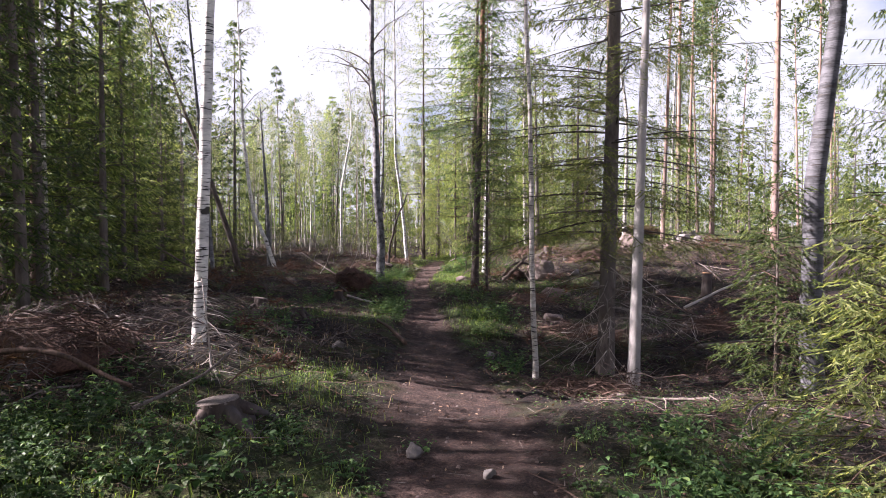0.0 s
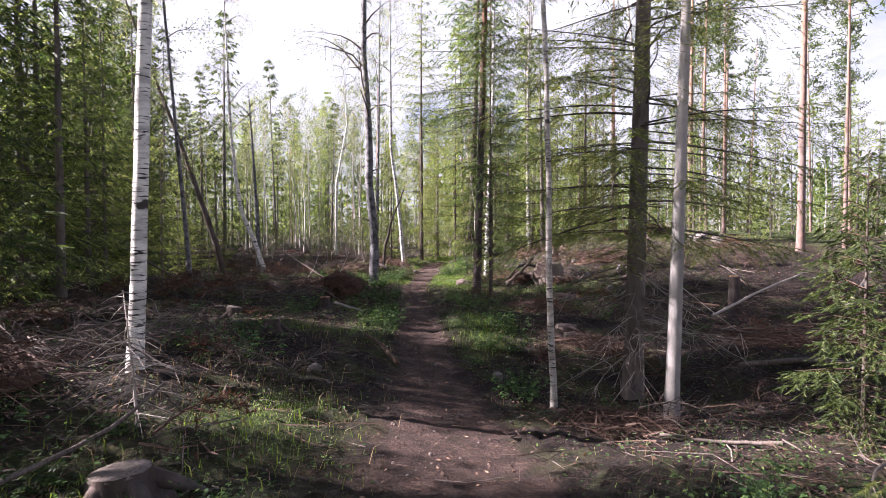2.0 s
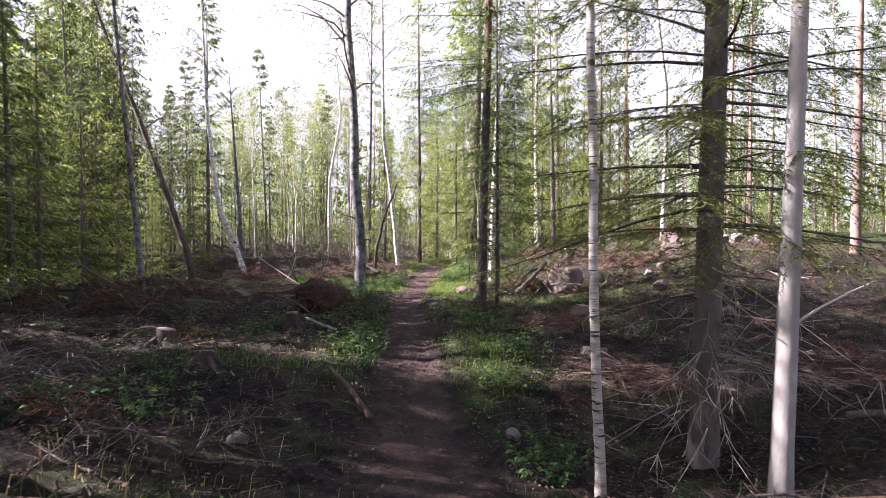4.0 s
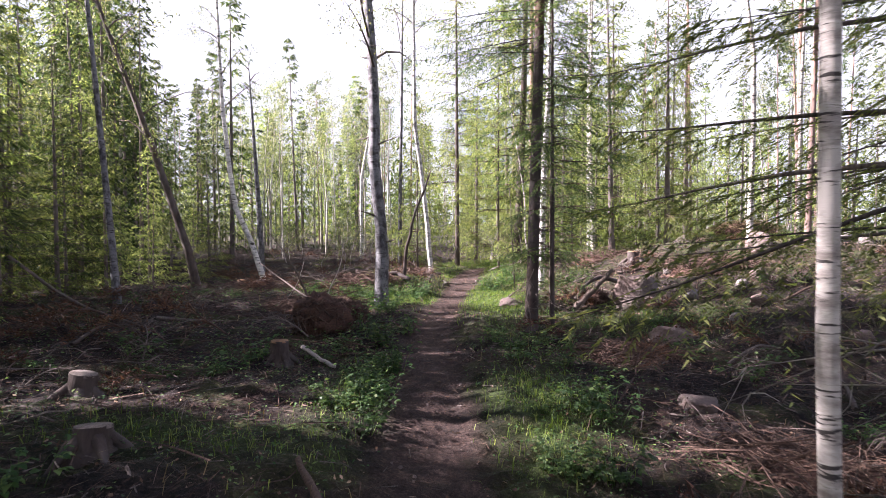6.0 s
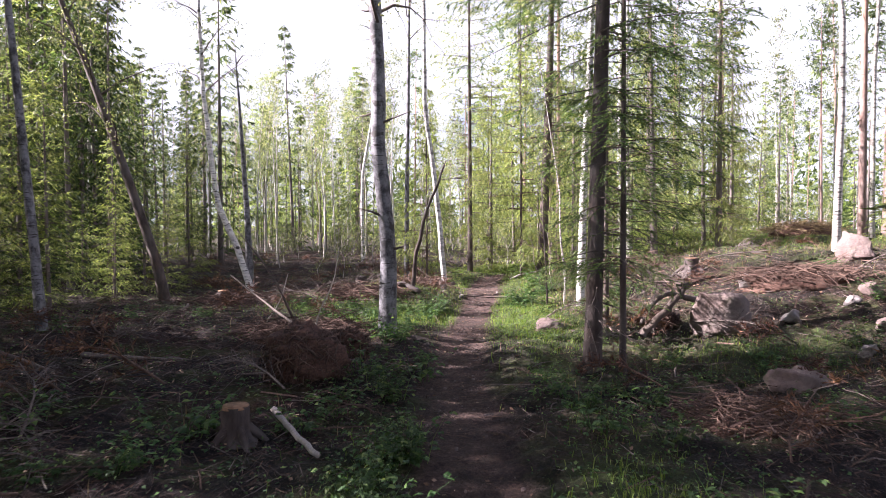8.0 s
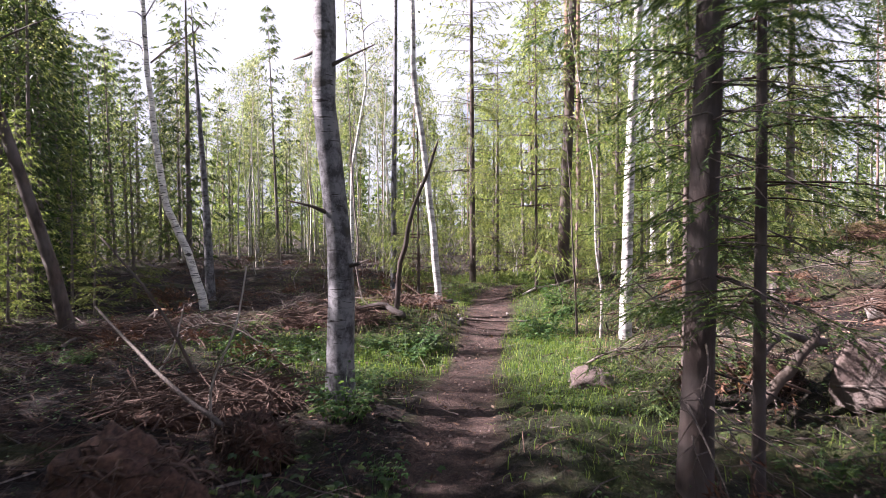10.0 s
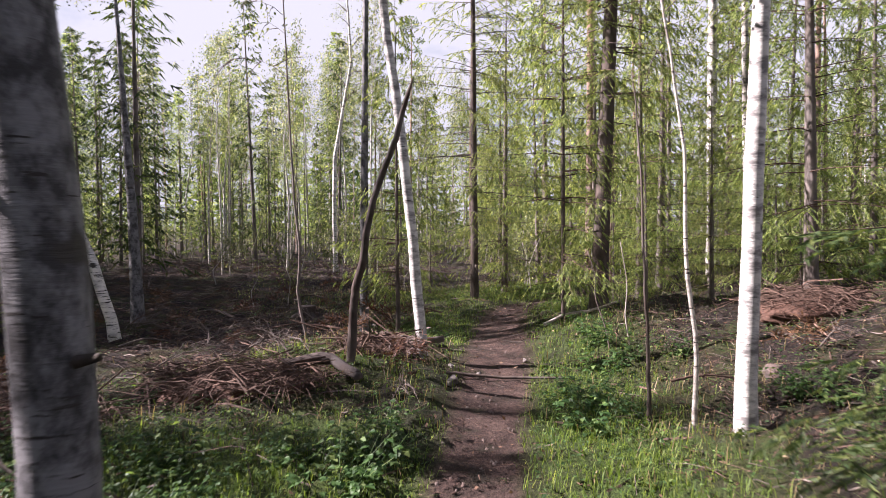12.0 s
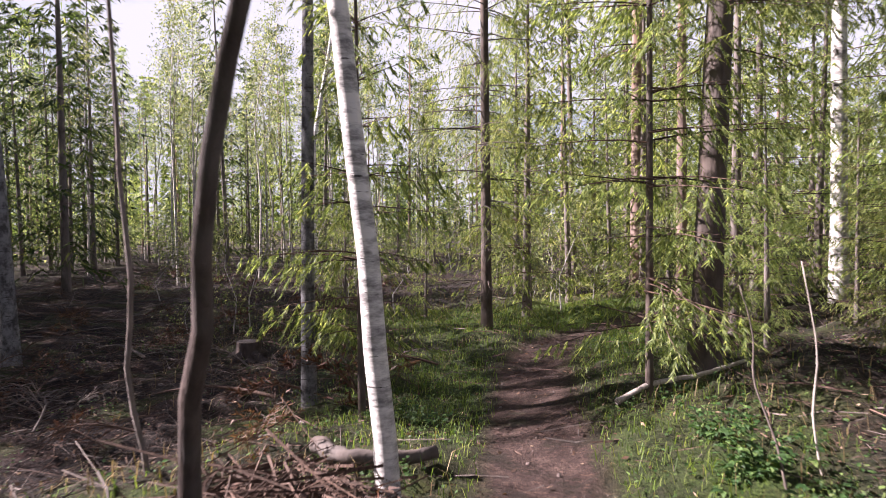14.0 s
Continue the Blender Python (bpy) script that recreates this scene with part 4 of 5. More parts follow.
for x, y in zip(fx, fy):
    h, k = rs.uniform(9, 15), 34
    f = rs.uniform(0, 1, k) ** 0.8
    r = (1 - f) * rs.uniform(1.4, 2.6)
    a = rs.uniform(0, 6.28, k)
    p = np.c_[x + r * np.cos(a) * 0.4, y + r * np.sin(a) * 0.4, at(x, y) + f * h]
    d = np.c_[r * np.cos(a) + 0.3, r * np.sin(a), rs.uniform(-0.6, 0.6, k) + 0.5 * f]
    bag.blades(p, d, unit(rs.normal(size=(k, 3))) * rs.uniform(0.5, 1.3, (k, 1)))
tagged(new("far_woods", bag.mesh("far_woods", NEEDLES, False)), "distant mixed forest edge of green crowns", "forest", kind="stuff")

# ---- stones ----
def stone(name, seed, size, x, y, mat, label, sink=0.25, turn=None, group="boulders", breaks=13, zoff=0.0):
    """A weathered stone: flat breaks, rounded edges, rough skin."""
    r = np.random.default_rng(seed)
    bm = bmesh.new()
    bmesh.ops.create_icosphere(bm, subdivisions=4 if max(size) > 0.5 else 3, radius=1.0)
    cuts = [(Vector(unit(r.normal(size=3))), r.uniform(0.42, 0.78) + 0.18 * (breaks < 9)) for _ in range(breaks)]
    off = Vector(r.uniform(-50, 50, 3))
    for v in bm.verts:
        c = v.co.copy()
        for nrm, lim in cuts:
            over = c.dot(nrm) - lim
            if over > 0:
                c -= nrm * over * 0.97
        c *= 1 + 0.22 * noise.noise(c * 1.7 + off) + 0.12 * noise.noise(c * 4.5 + off) + 0.07 * noise.noise(c * 10 + off)
        v.co = Vector((c.x * size[0] * 0.56, c.y * size[1] * 0.56, c.z * size[2] * 0.62))
    me = bpy.data.meshes.new(name)
    bm.to_mesh(me)
    bm.free()
    me.polygons.foreach_set("use_smooth", np.ones(len(me.polygons), bool))
    me.materials.append(mat)
    z = at(x, y) + size[2] * (0.5 - sink) + zoff
    return solid(name, me, pose(x, y, z, 0, 0, r.uniform(0, 360) if turn is None else turn), label, "rock", group)


stone("boulder", 1, (0.95, 0.8, 0.92), 3.05, 22.0, GRANITE, "large pinkish granite boulder dug up from the slope", 0.3, 10)
stone("boulder", 27, (0.95, 0.8, 0.8), 6.8, 25.3, GRANITE, "weathered granite boulder on the rise", 0.38)
stone("boulder", 3, (0.95, 0.6, 0.5), 3.32, 19.6, GRANITE, "angular pink granite rock in brown slash", 0.36, 15, zoff=-0.06)
stone("boulder", 4, (0.62, 0.5, 0.42), 2.66, 16.15, GRANITE, "grey-pink rock lying in dead twigs", 0.38, zoff=-0.05)
stone("boulder", 58, (0.78, 0.58, 0.5), 0.66, 23.45, GRANITE, "grey-brown boulder under young spruce boughs", 0.5, 20)
for i, (x, y, s, pale) in enumerate(((-1.62, 10.5, 0.24, 1), (0.86, 12.1, 0.2, 1), (-0.26, 5.75, 0.2, 1), (0.36, 5.4, 0.13, 1), (8.9, 25.4, 0.55, 1), (9.6, 25.8, 0.5, 1), (9.0, 26.5, 0.6, 1), (4.6, 20.6, 0.3, 1), (5.3, 21.5, 0.4, 0), (5.4, 22.6, 0.3, 1), (5.9, 23.0, 0.35, 0), (4.3, 22.2, 0.35, 1), (4.9, 18.2, 0.28, 0), (5.9, 15.6, 0.25, 0), (6.2, 19.4, 0.35, 0), (-3.6, 24.4, 0.16, 1), (-3.75, 24.5, 0.13, 1), (-3.5, 24.6, 0.12, 1), (-1.05, 27.9, 0.16, 1), (-1.1, 28.6, 0.14, 1), (10.9, 30.5, 0.8, 1), (5.2, 25.2, 0.4, 1), (4.4, 24.4, 0.45, 1), (7.9, 24.2, 0.4, 0), (-0.15, 29.3, 0.1, 1), (-0.75, 28.4, 0.12, 1), (2.4, 27.6, 0.3, 0), (-2.9, 10.4, 0.15, 1))):
    stone("rock", 100 + i, (s, s * 0.85, s * 0.75), x, y, PALE_STONE if pale else GRANITE, "pale stone on the brown ground" if pale else "grey-pink stone half sunk in slash", 0.22, None, "stones")

# ---- stumps, root heap, fallen wood ----
def stump(seed, x, y, radius, height, label, tilt=0.0):
    r = np.random.default_rng(seed)
    body, cut = Bag(), Bag()
    z = np.array([-0.2, 0.0, 0.08, 0.2, 0.6, 1.0])
    line = np.c_[np.zeros(6), np.zeros(6), np.r_[z[0], z[1:] * height]]
    body.tube(line, radius * np.array([1.7, 1.45, 1.2, 1.05, 1.0, 0.98]), 16, False, 0.05, r)
    cut.tube(np.array([(0, 0, height - 0.02), (0, 0, height + 0.004)]), [radius * 0.97, radius * 0.93], 16)
    old = "old" in label or "dark" in label
    for a in np.arange(5) * 1.26 + r.uniform(0, 1):
        q = np.array([math.cos(a), math.sin(a), 0])
        body.tube(np.array([q * radius * 0.7 + (0, 0, 0.12), q * radius * 1.6 + (0, 0, 0.03), q * radius * 2.6 - (0, 0, 0.1)]), [radius * 0.4, radius * 0.28, radius * 0.1], 6, False)
    top = thing("stump", label, "stump", "stumps")
    part("bark", body.mesh("stump_bark", BROWN_BARK), top)
    part("cut_face", cut.mesh("stump_cut", DEAD_WOOD if old else CUT_WOOD), top, "weathered grey wood" if old else "orange-brown sawn wood")
    top.matrix_basis = Matrix.Translation((x, y, at(x, y))) @ Euler((tilt, tilt * 0.6, r.uniform(0, 6))).to_matrix().to_4x4()
    return top


stump(1, -2.6, 17.0, 0.125, 0.3, "freshly cut stump with orange wood among slash")
stump(2, -3.95, 14.7, 0.14, 0.26, "low cut stump in bare dark soil", 0.15)
stump(3, -2.75, 12.9, 0.14, 0.2, "dark low stump beside dead twigs", 0.1)
stump(4, -2.0, 6.1, 0.2, 0.2, "old dark stump in green herbs", 0.1)
stump(5, 7.2, 18.7, 0.13, 0.75, "tall grey broken stump on the slope")
stump(6, -7.9, 30.3, 0.16, 0.2, "pale cut stump in the cleared ground")
stump(7, 4.1, 26.8, 0.16, 0.3, "cut stump on the rise")
stump(8, -5.0, 36.0, 0.2, 0.3, "old stump in the far clearing")


def clump(r, w, d, h, steps, rough=1.0):
    """A lumpy mound of soil."""
    bm = bmesh.new()
    bmesh.ops.create_icosphere(bm, subdivisions=steps, radius=1.0)
    off = Vector(r.uniform(-30, 30, 3))
    bag = Bag()
    pts = []
    for v in bm.verts:
        c = v.co * (1 + rough * (0.34 * noise.noise(v.co * 1.6 + off) + 0.26 * noise.noise(v.co * 3.8 + off) + 0.16 * noise.noise(v.co * 9 + off)))
        pts.append((c.x * w * 0.5, c.y * d * 0.5, c.z * h * 0.5))
    bag.add(pts, [[v.index for v in f.verts] for f in bm.faces])
    bm.free()
    return bag


def root_heap(seed, x, y, w, h, label):
    """An upturned clod: soil in front, roots that hang and stick out of it."""
    r = np.random.default_rng(seed)
    bag = clump(r, w, w * 0.75, h, 4)
    roots = Bag()
    for i in range(420):
        u = unit(r.normal(size=3) + np.array([0, -0.2, 0.15]))
        q = u * np.array([w * 0.47, w * 0.36, h * 0.46])
        t = unit(np.cross(u, r.normal(size=3)))
        l = r.uniform(0.10, 0.42) * min(1.0, w)
        e = q + t * l + u * 0.05 - np.array([0, 0, 0.35 * l])
        m = (q + e) / 2 + u * r.uniform(0.03, 0.10)
        roots.tube(np.array([q * 0.95, m, e]), np.array([0.008, 0.006, 0.002]) * r.choice([0.5, 0.7, 1.0, 1.9]), 3, False)
    top = thing("root_heap", label, "root heap", "root heaps")
    part("soil", bag.mesh("root_heap_soil", ROOTS), top, "clod of red-brown soil")
    part("root_tangle", roots.mesh("root_heap_roots", TWIGS), top, "tangled torn roots")["kind"] = "stuff"
    top.matrix_basis = Matrix.Translation((x, y, at(x, y) + h * 0.28))
    return top


def brush_heap(seed, x, y, w, d, h, mat, label, count=520, turn=0.0):
    """A flat heap of dead twigs that lie every way over a low bank of soil."""
    r = np.random.default_rng(seed)
    bank, twigs = clump(r, w * 0.95, d * 0.95, h * 1.1, 4, 0.7), Bag()
    for i in range(count):
        a, q = r.uniform(0, 6.28), np.sqrt(r.uniform(0, 1))
        px, py = q * w * 0.55 * math.cos(a), q * d * 0.55 * math.sin(a)
        pz = h * 0.55 * math.sqrt(max(0.0, 1 - q * q * 0.8)) + r.uniform(-0.02, 0.10)
        g, l = r.uniform(0, 6.28), r.uniform(0.10, 0.38) * r.choice([1, 1, 1.8])
        v = np.array([math.cos(g), math.sin(g), r.normal() * 0.25]) * l
        c = np.array([px, py, pz])
        twigs.tube(np.array([c - v, c + np.array([0, 0, 0.10 * l]) + r.normal(size=3) * 0.08 * l, c + v - np.array([0, 0, 0.3 * l])]), np.array([0.006, 0.005, 0.0015]) * r.choice([0.5, 0.7, 1.0, 1.7]), 3, False)
    top = thing("brush_heap", label, "brush heap", "brush heaps")
    part("soil", bank.mesh("heap_soil", ROOTS), top, "low bank of dark soil")
    part("brushwood", twigs.mesh("heap_twigs", mat, False), top, "matted dead twigs")["kind"] = "stuff"
    top.matrix_basis = Matrix.Translation((x, y, at(x, y) - 0.02)) @ Matrix.Rotation(turn, 4, "Z")
    return top


root_heap(1, -2.5, 18.95, 0.85, 0.72, "upturned root clod of reddish soil and roots")
root_heap(2, -2.3, 20.4, 0.5, 0.45, "torn root clod beside the old birch")
root_heap(7, 2.35, 22.6, 0.6, 0.35, "reddish root clod beside the boulder")
brush_heap(3, -3.3, 27.2, 1.9, 1.2, 0.36, TWIGS, "matted heap of brown twigs and dead grass", 620)
brush_heap(4, -4.7, 7.6, 2.2, 1.7, 0.6, TWIGS, "mound of red-brown brush and soil", 760)
brush_heap(5, -5.6, 25.9, 3.0, 1.6, 0.42, TWIGS, "long brown heap of slash in shade", 700)
brush_heap(6, 5.4, 24.2, 2.4, 1.4, 0.5, TWIGS, "reddish heap of torn twigs on the rise", 620)
brush_heap(8, 6.0, 14.2, 1.9, 1.3, 0.3, TWIGS, "brown heap of twigs on the slope", 460)
brush_heap(9, 9.5, 33.5, 2.2, 1.6, 0.9, DRY_GRASS, "dry yellow-brown heap on the rise", 600)
brush_heap(10, 3.9, 29.8, 1.6, 1.2, 0.42, TWIGS, "heap of brown dead brush behind the birch", 420)
brush_heap(11, -3.4, 21.9, 1.9, 1.1, 0.32, TWIGS, "reddish matted heap of twigs under the old birch", 620, 0.2)
brush_heap(12, 2.0, 9.6, 1.3, 0.9, 0.2, TWIGS, "reddish bark and twig litter at the foot of the dead spruce", 420)
brush_heap(13, 2.9, 14.6, 1.7, 1.2, 0.22, TWIGS, "flat heap of reddish dead twigs in shade", 460)
brush_heap(14, 2.2, 18.3, 1.5, 1.2, 0.25, TWIGS, "flat brown heap of twigs beside the path", 420)
brush_heap(15, -4.2, 11.6, 1.8, 1.2, 0.25, DEAD_WOOD, "flat grey heap of dead twigs in shade", 420)
brush_heap(16, -2.1, 28.7, 1.1, 0.8, 0.16, TWIGS, "flat heap of twigs beside the birches", 300)


def pole(name, pts, r0, r1, mat, label, category="branch", sides=8, group="fallen wood", seed=0):
    """A fallen stick or log along points given over the ground."""
    r = np.random.default_rng(seed)
    p = np.array([(x, y, at(x, y) + z) for x, y, z in pts])
    s = np.linspace(0, len(p) - 1, 4 * len(p))
    q = np.stack([np.interp(s, np.arange(len(p)), p[:, i]) for i in range(3)], 1)
    for _ in range(3):
        q[1:-1] = (q[:-2] + 2 * q[1:-1] + q[2:]) / 4
    q[1:-1] += r.normal(size=(len(q) - 2, 3)) * r0 * 0.15
    base = q[0].copy()
    bag = Bag()
    bag.tube(q - base, np.linspace(r0, r1, len(q)), sides, True, 0.05, r)
    return solid(name, bag.mesh(name, mat), pose(*base), label, category, group)


snag = thing("dead_tree", "bent dark dead trunk with a broken pointed tip", "dead tree", "dead trees")
r = np.random.default_rng(3)
line = np.array([(-2.25, 27.85, -0.2), (-2.21, 27.81, 0.2), (-2.16, 27.75, 0.6), (-2.10, 27.66, 0.9), (-2.03, 27.55, 1.2), (-1.94, 27.41, 1.52), (-1.83, 27.25, 1.85), (-1.70, 27.08, 2.15), (-1.55, 26.9, 2.45), (-1.44, 26.75, 2.7)]) - (-2.25, 27.85, 0)
line[1:] += r.normal(size=(9, 3)) * 0.008
bag, tip = Bag(), Bag()
bag.tube(line, np.linspace(0.055, 0.026, 10), 10, True, 0.07, r)
tip.tube(np.array([line[-1] - (0.02, -0.03, 0.05), line[-1] + (0.06, -0.08, 0.13), line[-1] + (0.12, -0.16, 0.27)]), [0.025, 0.02, 0.004], 7, True, 0.12, r)
part("trunk", bag.mesh("snag_trunk", BROWN_BARK), snag)
part("broken_tip", tip.mesh("snag_tip", DARK_BARK), snag, "splintered tip")
snag.matrix_basis = pose(-2.25, 27.85, at(-2.25, 27.85))
pole("dead_sapling", ((0.93, 26.75, -0.1), (0.9, 26.7, 0.7), (0.84, 26.6, 1.5), (0.8, 26.6, 2.6), (0.72, 26.6, 3.3)), 0.024, 0.004, DARK_BARK, "thin dark dead sapling stem", "dead tree", 6, "dead trees", 4)
pole("dead_sapling", ((1.0, 29.4, -0.05), (0.93, 29.45, 0.35), (0.8, 29.5, 0.7), (0.82, 29.5, 1.0), (0.72, 29.5, 1.35)), 0.011, 0.004, DEAD_WOOD, "thin pale leaning sapling stem", "dead tree", 5, "dead trees", 5)
pole("dead_sapling", ((1.3, 29.6, -0.05), (1.22, 29.6, 0.4), (1.27, 29.6, 0.8), (1.17, 29.65, 1.4)), 0.010, 0.004, PALE_WOOD, "thin pale upright sapling stem", "dead tree", 5, "dead trees", 6)
pole("fallen_branch", ((0.25, 31.4, 0.06), (0.6, 31.5, 0.14), (1.1, 31.6, 0.10), (1.5, 31.5, 0.16)), 0.03, 0.018, PALE_WOOD, "pale curved dead branch beside the path", seed=7)
pole("fallen_branch", ((-1.25, 13.0, 0.12), (-0.95, 12.4, 0.1), (-0.65, 11.8, 0.06)), 0.025, 0.038, TWIGS, "short brown log lying in dark soil", seed=8)
pole("fallen_branch", ((6.0, 17.0, 0.1), (7.6, 18.2, 0.35), (9.2, 19.3, 0.7)), 0.035, 0.02, PALE_WOOD, "long bleached branch leaning on the slope", seed=9)
pole("fallen_branch", ((9.3, 17.6, 0.05), (9.7, 17.7, 0.5), (10.3, 17.9, 1.1)), 0.06, 0.03, PALE_WOOD, "bleached broken limb standing out of the slash", seed=10)
pole("fallen_branch", ((4.7, 12.6, 0.05), (5.6, 11.9, 0.12), (6.4, 11.0, 0.06)), 0.05, 0.035, DEAD_WOOD, "grey fallen pole in slash", seed=11)
pole("fallen_branch", ((-1.15, 28.25, 0.03), (-0.4, 28.35, 0.03), (0.35, 28.3, 0.05)), 0.022, 0.014, DARK_BARK, "thin dark root lying across the path", seed=12)
pole("fallen_branch", ((-3.6, 22.4, 0.1), (-3.9, 22.2, 0.9), (-4.4, 22.0, 1.6)), 0.022, 0.008, DARK_BARK, "dark thin branch sticking out of the slash", seed=13)
pole("fallen_branch", ((-2.95, 21.2, 0.1), (-2.9, 21.0, 0.5), (-2.6, 20.9, 1.0), (-2.55, 21.0, 1.5)), 0.014, 0.006, PALE_WOOD, "thin bleached twig standing in the slash", seed=14)
pole("fallen_branch", ((-4.1, 22.4, 0.05), (-3.8, 22.3, 0.5), (-3.65, 22.2, 0.95)), 0.014, 0.006, PALE_WOOD, "thin bleached twig standing in slash", seed=15)
pole("fallen_branch", ((-8.2, 19.6, 0.9), (-6.6, 18.9, 0.3), (-5.2, 18.6, 0.0)), 0.03, 0.02, DEAD_WOOD, "grey leaning pole at the wood edge", seed=16)
pole("fallen_branch", ((-4.6, 6.4, 0.35), (-3.6, 6.2, 0.55), (-2.7, 5.9, 0.3)), 0.03, 0.02, TWIGS, "reddish-brown bent branch over the herbs", seed=17)
pole("fallen_branch", ((-5.0, 6.0, 0.05), (-4.2, 5.3, 0.12), (-3.5, 4.7, 0.1)), 0.055, 0.04, DEAD_WOOD, "grey mossy log in the shade", seed=18)
pole("fallen_branch", ((-2.7, 5.9, 0.1), (-2.3, 6.5, 0.25), (-2.1, 7.0, 0.5)), 0.02, 0.010, DEAD_WOOD, "grey twig leaning out of the herbs", seed=19)
pole("fallen_branch", ((-2.2, 29.9, 0.1), (-1.9, 29.6, 0.12), (-1.3, 29.9, 0.1)), 0.07, 0.05, DARK_BARK, "dark short log beside the birch", seed=20)
pole("fallen_branch", ((-2.9, 27.4, 0.12), (-2.4, 27.5, 0.16), (-2.0, 27.2, 0.12)), 0.07, 0.055, BROWN_BARK, "short brown log in dry grass", seed=21)
pole("fallen_branch", ((3.2, 23.2, 0.2), (2.4, 22.6, 0.55), (1.9, 21.8, 0.3)), 0.05, 0.03, DARK_BARK, "dark limb lying against the boulder", seed=22)
pole("fallen_branch", ((3.3, 8.4, 0.05), (2.8, 8.7, 0.04), (2.3, 9.0, 0.05)), 0.022, 0.015, DEAD_WOOD, "grey stick at the foot of the dead spruce", seed=23)
pole("fallen_branch", ((-2.45, 17.6, 0.12), (-2.1, 17.0, 0.14), (-1.73, 16.4, 0.06)), 0.032, 0.022, PALE_WOOD, "pale barkless branch lying beside the path", seed=24)
pole("fallen_branch", ((-2.5, 20.8, 0.03), (-3.3, 21.3, 0.35), (-4.6, 22.2, 0.85)), 0.026, 0.012, DEAD_WOOD, "long grey branch rising out of the brush heap", seed=25)
pole("fallen_branch", ((1.9, 21.7, 0.15), (2.3, 21.9, 0.45), (2.7, 22.1, 0.75)), 0.06, 0.04, DARK_BARK, "dark log leaning on the large boulder", seed=26)
for i, (x, y) in enumerate(((3.6, 14.6), (4.6, 16.8), (5.9, 18.6), (4.1, 18.4), (-5.4, 17.6), (-6.0, 13.6), (-4.9, 19.6), (-6.4, 24.6), (-5.2, 29.4), (-6.6, 31.5), (8.3, 21.6), (6.4, 21.6), (7.6, 15.2), (3.3, 26.4), (-4.2, 32.6), (-7.5, 36.5), (-5.6, 38.6), (-10.2, 38.2), (5.1, 27.6), (9.8, 28.0))):
    g = np.random.default_rng(300 + i)
    a, l = g.uniform(0, 3.14), g.uniform(0.8, 2.2)
    dx, dy = math.cos(a) * l / 2, math.sin(a) * l / 2
    pole("fallen_branch", ((x - dx, y - dy, 0.06), (x, y, 0.08 + g.uniform(0, 0.1)), (x + dx, y + dy, 0.05)), g.uniform(0.015, 0.035), g.uniform(0.006, 0.016), (DEAD_WOOD, DARK_BARK, TWIGS)[i % 3], "weathered dead pole lying in logging slash", seed=40 + i)


def dead_bough(seed, length, mat, needles=False):
    """A cut-off conifer bough, dry, with drooping side twigs."""
    r = np.random.default_rng(seed)
    limb, bag = Bag(), Bag()
    s = np.linspace(0, 1, 7)
    line = np.c_[s * length - length / 2, 0.12 * length * np.sin(s * 3.5 + r.uniform(0, 6)), 0.05 + 0.22 * length * np.sin(s * 3.0)]
    limb.tube(line, 0.014 * (1.1 - s), 5)
    for i in range(int(27 * length)):
        t = r.uniform(0.08, 1)
        q = np.array([np.interp(t, s, line[:, k]) for k in range(3)])
        side = 1 if i % 2 else -1
        l = length * 0.42 * (1.1 - t) + 0.08
        d = np.array([r.uniform(0.2, 0.9), side * r.uniform(0.4, 1.0), r.uniform(-0.1, 0.7)])
        d /= np.linalg.norm(d)
        bag.tube(np.array([q, q + d * l * 0.55, q + d * l - (0, 0, l * r.uniform(0.15, 0.5))]), [0.005, 0.004, 0.0015], 3, False)
        if needles:
            k = 7
            p = q + d * l * r.uniform(0.2, 1, (k, 1))
            dd = unit(d + r.normal(size=(k, 3)) * 0.7) * 0.09
            bag.blades(p, dd, unit(np.cross(dd, r.normal(size=(k, 3)))) * 0.022)
    return limb.mesh("dead_limb", TWIGS if needles else mat), bag.mesh("dead_twigs", mat, False)


def lay_bough(meshes, m, label):
    top = thing("dead_bough", label, "branch", "dead boughs")
    part("limb", meshes[0], top)
    part("brushwood", meshes[1], top)["kind"] = "stuff"
    top.matrix_basis = m


boughs = [(dead_bough(1, 1.3, DEAD_WOOD), "grey dry conifer bough with bare drooping twigs"), (dead_bough(2, 1.0, TWIGS), "brown bare bough remaining after logging"), (dead_bough(3, 1.2, BROWN_NEEDLES, True), "rust-brown dead spruce bough with needles"), (dead_bough(4, 0.9, BROWN_NEEDLES, True), "small rust-brown dead spruce bough"), (dead_bough(5, 1.1, DEAD_WOOD), "tangled grey dry bough")]
rs = np.random.default_rng(91)


def slash(x, y):
    """How thick the logging slash lies."""
    w = 0.9 * step((x - 1.6) / 0.5) * step((26 - y) / 2) * step((10.5 - x) / 1.5) * step((y - 7) / 1.2) + 0.9 * step((-1.6 - x) / 0.4) * step((x + 9.5 + 0.5 * np.clip(y - 32, 0, 20)) / 1.2) * step((y - 6) / 1) * step((56 - y) / 3) * (1 - 0.9 * step((y - 36) / 1.5) * step((x + 3.5) / 0.5))
    w = w + 0.8 * bell(x, y, -4.2, 7.6, 1.5, 2.0) + 0.7 * bell(x, y, 4.8, 24.5, 2.5, 2.0) + 0.6 * bell(x, y, 2.6, 29, 1.6, 3)
    return np.clip(w, 0, 1) * (1 - 0.8 * grassy(x, y)) * np.clip(from_path(x, y) / path_width(y) - 1.0, 0, 1)


